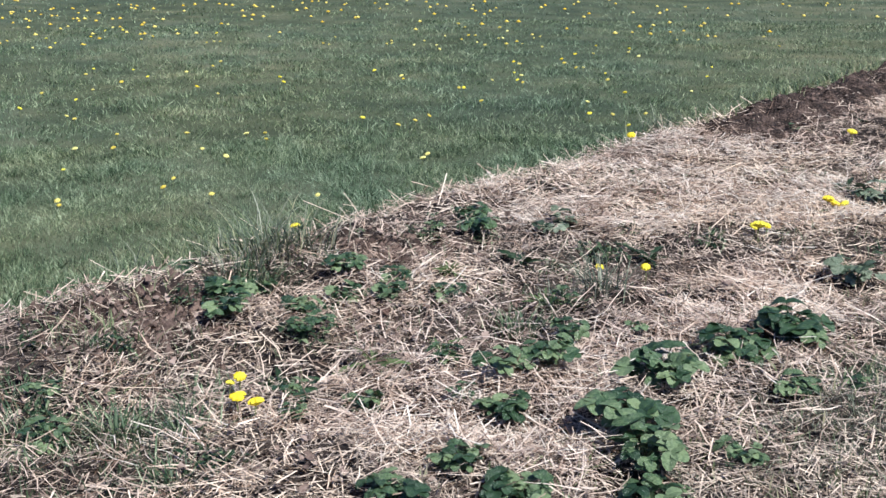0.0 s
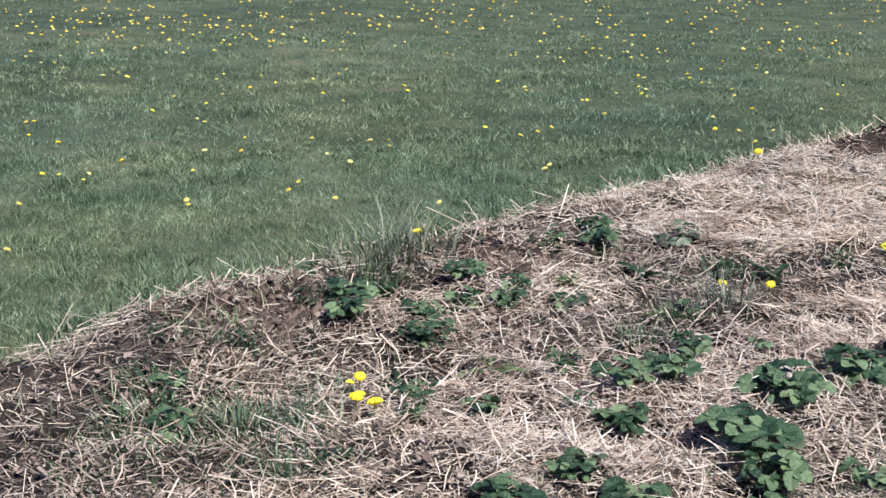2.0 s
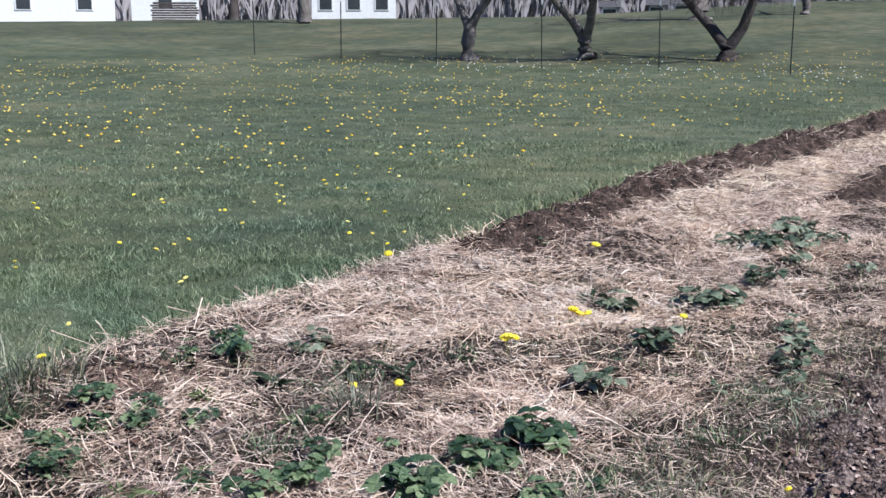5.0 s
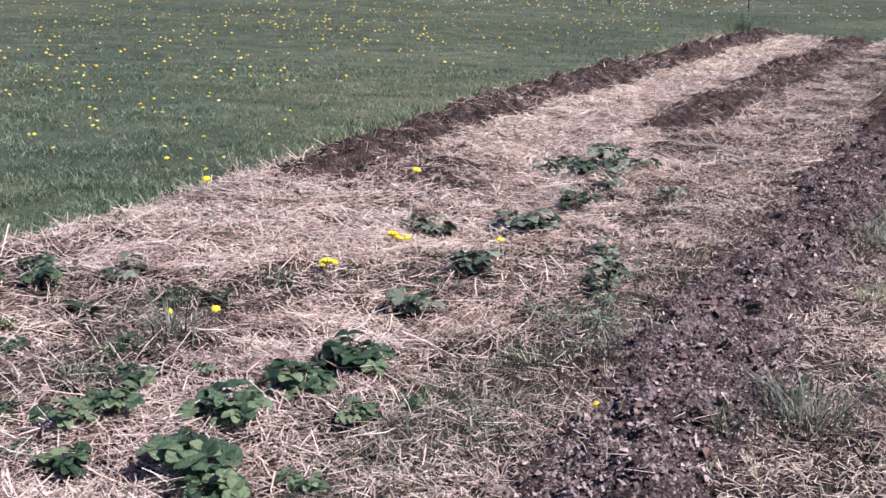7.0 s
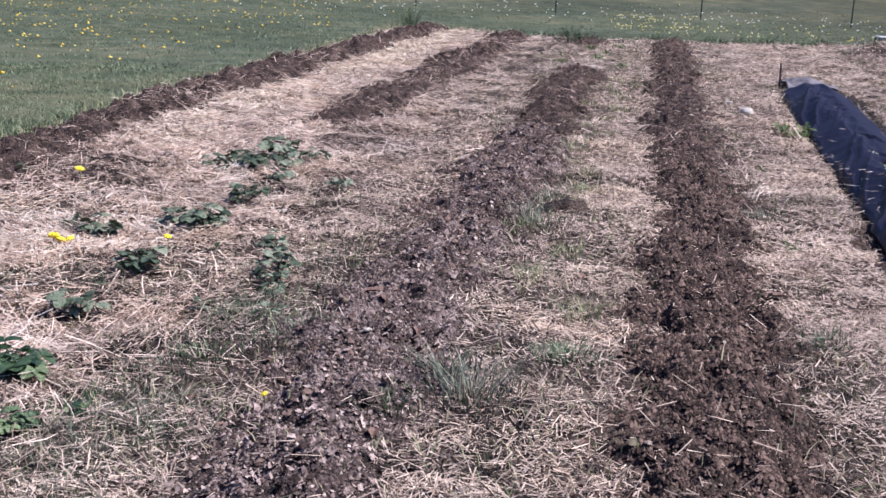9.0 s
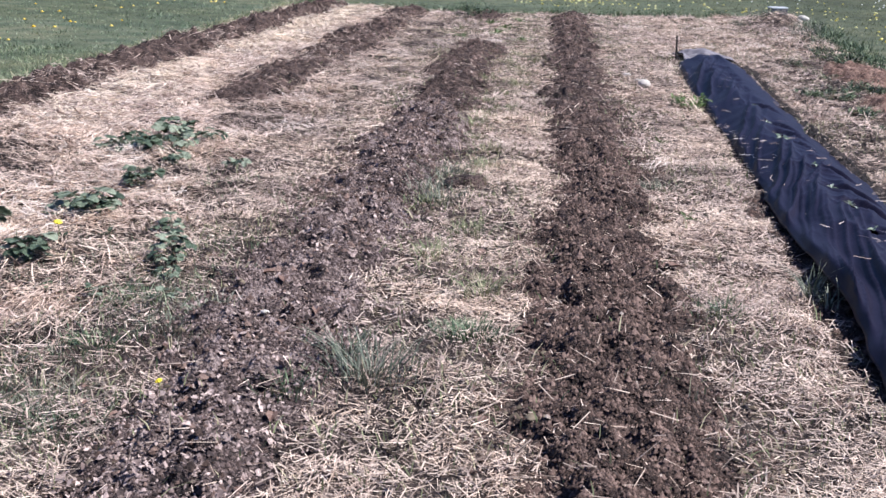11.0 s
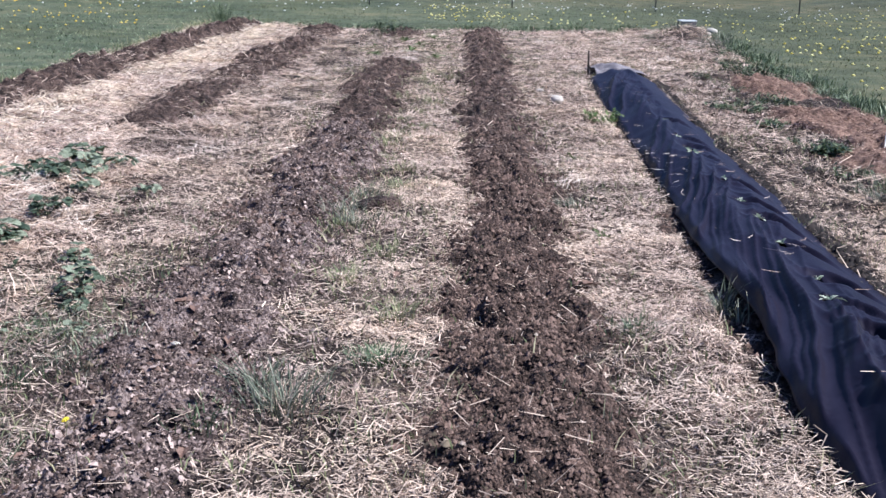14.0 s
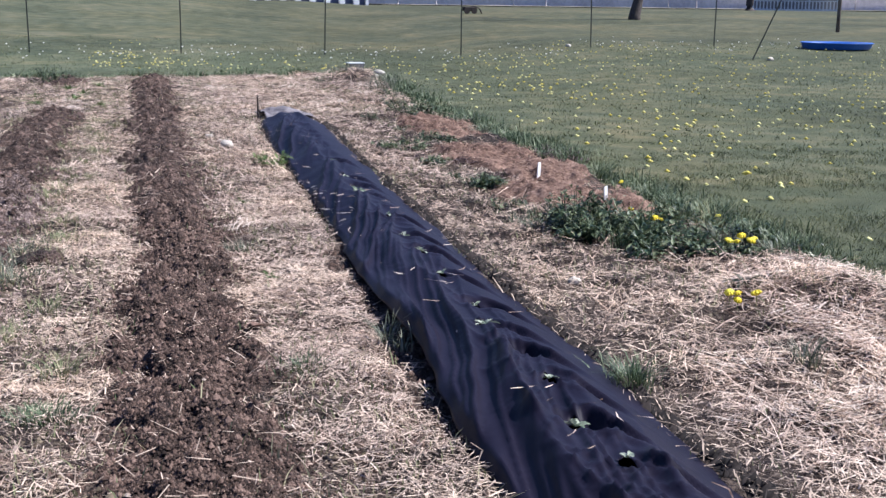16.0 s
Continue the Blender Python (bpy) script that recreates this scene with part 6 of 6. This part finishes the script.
brush_bank("backdrop", -70, 8, 470, 8.0, "grey leafless woods on the horizon, paled for haze", 5)
brush_bank("backdrop", -2, 80, 150, 9.0, "grey brushwood behind the rise, paled for haze", 8)
for i in range(11):
    x, y = polar(-11.5 - 2.3 * i - 0.7 * math.sin(i * 4.1), 440)
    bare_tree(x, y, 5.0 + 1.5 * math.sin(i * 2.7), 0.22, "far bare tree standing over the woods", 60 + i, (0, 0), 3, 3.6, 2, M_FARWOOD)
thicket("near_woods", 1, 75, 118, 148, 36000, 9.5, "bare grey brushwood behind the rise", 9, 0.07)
me = grid_mesh("far_field", np.linspace(-40, 420, 60), np.linspace(150, 415, 40), lambda x, y: land(x, y) + 0.10, M_FIELD)
tagged(new("far_field", me), "pale dry field before the far woods", "field", kind="structure")

# ---- round-roofed metal barn ----
def arch(x0, x1, r0, r1, steps=33):
    """A band of an arch between two radii, from x0 to x1."""
    bm = bmesh.new()
    rows = []
    for t in np.linspace(0, math.pi, steps):
        c, q = -math.cos(t), 1.05 * math.sin(t)
        rows.append([bm.verts.new((xx, rr * c, rr * q)) for xx, rr in ((x0, r0), (x0 + 0.06, r1), (x1 - 0.06, r1), (x1, r0))])
    for a, b in zip(rows, rows[1:]):
        for k in range(4):
            bm.faces.new((a[k], a[(k + 1) % 4], b[(k + 1) % 4], b[k]))
    return bm


def barn():
    ob = thing("quonset_barn", 8.9, 121.0, float(land(8.9, 115)) - 1.1, "round-roofed blue metal barn with white ribs", "barn", "", 2.0)
    half, rad, pitch = 11.4, 8.0, 1.34
    part("shell", bm_mesh("shell", arch(-half, half, rad - 0.1, rad), M_SLATE), ob, "dark blue sheet metal")
    u = -half
    while u + 0.62 < half + 0.02:
        part("rib", bm_mesh("rib", arch(u, u + 0.60, rad - 0.02, rad + 0.28), M_TIN), ob, "white metal rib")
        u += pitch
    part("rib", bm_mesh("rib", arch(half - 0.25, half + 0.1, rad - 0.02, rad + 0.28), M_TIN), ob, "white metal rib")
    for s in (-1, 1):
        bm = bmesh.new()
        bm.faces.new([bm.verts.new((s * (half - 0.3), -rad * 0.97 * math.cos(t), rad * 1.02 * math.sin(t))) for t in np.linspace(0, math.pi, 33)])
        part("end_wall", bm_mesh("end_wall", bm, M_TIN), ob)


barn()


# ---- far buildings ----
def building(name, deg, r, w, d, h, roof_h, label, wall_mat, windows=3, rz=None, porch=False):
    x, y = polar(deg, r)
    ob = thing(name, x, y, float(land(x, y)) - 0.2, label, "building", "", deg if rz is None else rz)
    bm = bmesh.new()
    box(bm, (-w / 2, -d / 2, 0), (w / 2, d / 2, h))
    part("wall", bm_mesh("wall", bm, wall_mat), ob)
    bm = bmesh.new()
    e = 0.35
    a = [bm.verts.new(c) for c in ((-w / 2 - e, -d / 2 - e, h - 0.05), (w / 2 + e, -d / 2 - e, h - 0.05), (w / 2 + e, 0, h + roof_h), (-w / 2 - e, 0, h + roof_h), (-w / 2 - e, d / 2 + e, h - 0.05), (w / 2 + e, d / 2 + e, h - 0.05))]
    for q in ((0, 1, 2, 3), (3, 2, 5, 4), (0, 3, 4), (1, 5, 2), (0, 4, 5, 1)):
        bm.faces.new([a[k] for k in q])
    part("roof", bm_mesh("roof", bm, M_ROOF), ob, "dark shingle roof")
    for i in range(windows):
        cx = -w / 2 + w * (i + 0.5) / windows
        bm = bmesh.new()
        box(bm, (cx - 0.55, -d / 2 - 0.06, h * 0.35), (cx + 0.55, -d / 2 + 0.02, h * 0.75))
        win = part("window", bm_mesh("window", bm, M_WHITE), ob, "white window frame")
        bm = bmesh.new()
        box(bm, (cx - 0.45, -d / 2 - 0.08, h * 0.38), (cx + 0.45, -d / 2 - 0.062, h * 0.72))
        part("pane", bm_mesh("pane", bm, M_GLASS), win)
    if porch:
        for z0, z1 in ((0.4, 1.3), (3.1, 3.9)):
            bm = bmesh.new()
            for i in range(25):
                cx = -w * 0.45 + w * 0.9 * i / 24
                box(bm, (cx - 0.08, -d / 2 - 1.9, z0), (cx + 0.08, -d / 2 - 1.82, z1))
            box(bm, (-w * 0.46, -d / 2 - 1.95, z1), (w * 0.46, -d / 2 - 1.78, z1 + 0.12))
            box(bm, (-w * 0.46, -d / 2 - 1.95, z0 - 0.25), (w * 0.46, -d / 2, z0))
            part("porch_rail", bm_mesh("porch_rail", bm, M_WHITE), ob, "white railing")
        for cx in (-0.45, -0.15, 0.15, 0.45):
            bm = bmesh.new()
            box(bm, (w * cx - 0.1, -d / 2 - 1.98, 0), (w * cx + 0.1, -d / 2 - 1.75, 5.2))
            part("porch_post", bm_mesh("porch_post", bm, M_WHITE), ob)
    return ob


building("farmhouse", -29.2, 165, 11, 8, 5.4, 3.2, "two-storey farmhouse with white porch and dark roof", M_WALLGREY, 3, -29, True)
building("white_shed", 51, 92, 12, 5, 2.8, 1.3, "long low white shed", M_WHITE, 3)
building("white_garage", 45.0, 92, 4.6, 5, 2.8, 1.3, "small white garage with a dark roof", M_WHITE, 1)
building("white_trailer", 36.6, 96, 6.3, 2.6, 2.6, 0.4, "long white trailer with dark windows", M_WHITE, 3)
building("grey_house", 17.2, 104, 6.5, 6, 2.4, 2.0, "low grey house behind the trees", M_WALLGREY, 2)
for deg, r in ((25.0, 92), (22.9, 92), (21.8, 92)):
    building("bee_hut", deg, r, 0.9, 0.9, 0.8, 0.4, "tiny white gabled hut", M_WHITE, 1)

# stack of dark lumber in front of the garage
x, y = polar(44.6, 86)
ob = thing("lumber_stack", x, y, float(land(x, y)) - 0.02, "stack of old dark boards on the grass", "lumber", "", 44)
for i in range(8):
    bm = bmesh.new()
    box(bm, (-1.5 + 0.1 * math.sin(i * 3), -0.4, i * 0.16), (1.5 + 0.12 * math.sin(i * 5), 0.4 + 0.1 * math.sin(i), i * 0.16 + 0.12))
    part("board", bm_mesh("board", bm, M_DARKBARK), ob)

# rusty implement in the field
x, y = polar(-15.0, 64)
ob = thing("farm_implement", x, y, float(land(x, y)) - 0.02, "rusty old farm implement standing in the grass", "farm implement", "", 10)
bm = bmesh.new()
tube(bm, [(0.75 * math.cos(t), 0, 0.62 * math.sin(t)) for t in np.linspace(0, math.pi, 12)], [0.06] * 12, 6)
part("hoop", bm_mesh("hoop", bm, M_RUST), ob)
bm = bmesh.new()
box(bm, (-1.0, -0.3, 0.25), (0.1, 0.3, 0.6))
bevelled(bm, 0.05)
part("body", bm_mesh("body", bm, M_RUST), ob)
for cx in (-0.8, -0.1):
    bm = bmesh.new()
    bmesh.ops.create_cone(bm, cap_ends=True, segments=16, radius1=0.28, radius2=0.28, depth=0.08, matrix=pose(cx, -0.34, 0.28, 90))
    part("wheel", bm_mesh("wheel", bm, M_RUST), ob)

ob.scale = (0.58, 0.58, 0.58)

# blue paddling pool
x, y = 20.6, 33.6
ob = thing("paddling_pool", x, y, float(land(x, y)) - 0.01, "empty blue plastic paddling pool on the lawn", "pool")
bm = bmesh.new()
prof = [(0.95, 0.0), (1.0, 0.06), (1.02, 0.15), (1.07, 0.18), (1.04, 0.195), (0.97, 0.17), (0.91, 0.05), (0.0, 0.04)]
rings = [[bm.verts.new((r * math.cos(k * math.pi / 18), r * math.sin(k * math.pi / 18), z)) for k in range(36)] for r, z in prof[:-1]]
for p, q in zip(rings, rings[1:]):
    for k in range(36):
        bm.faces.new((p[k], p[(k + 1) % 36], q[(k + 1) % 36], q[k]))
bm.faces.new(rings[-1])
part("shell", bm_mesh("shell", bm, M_BLUE, True), ob)
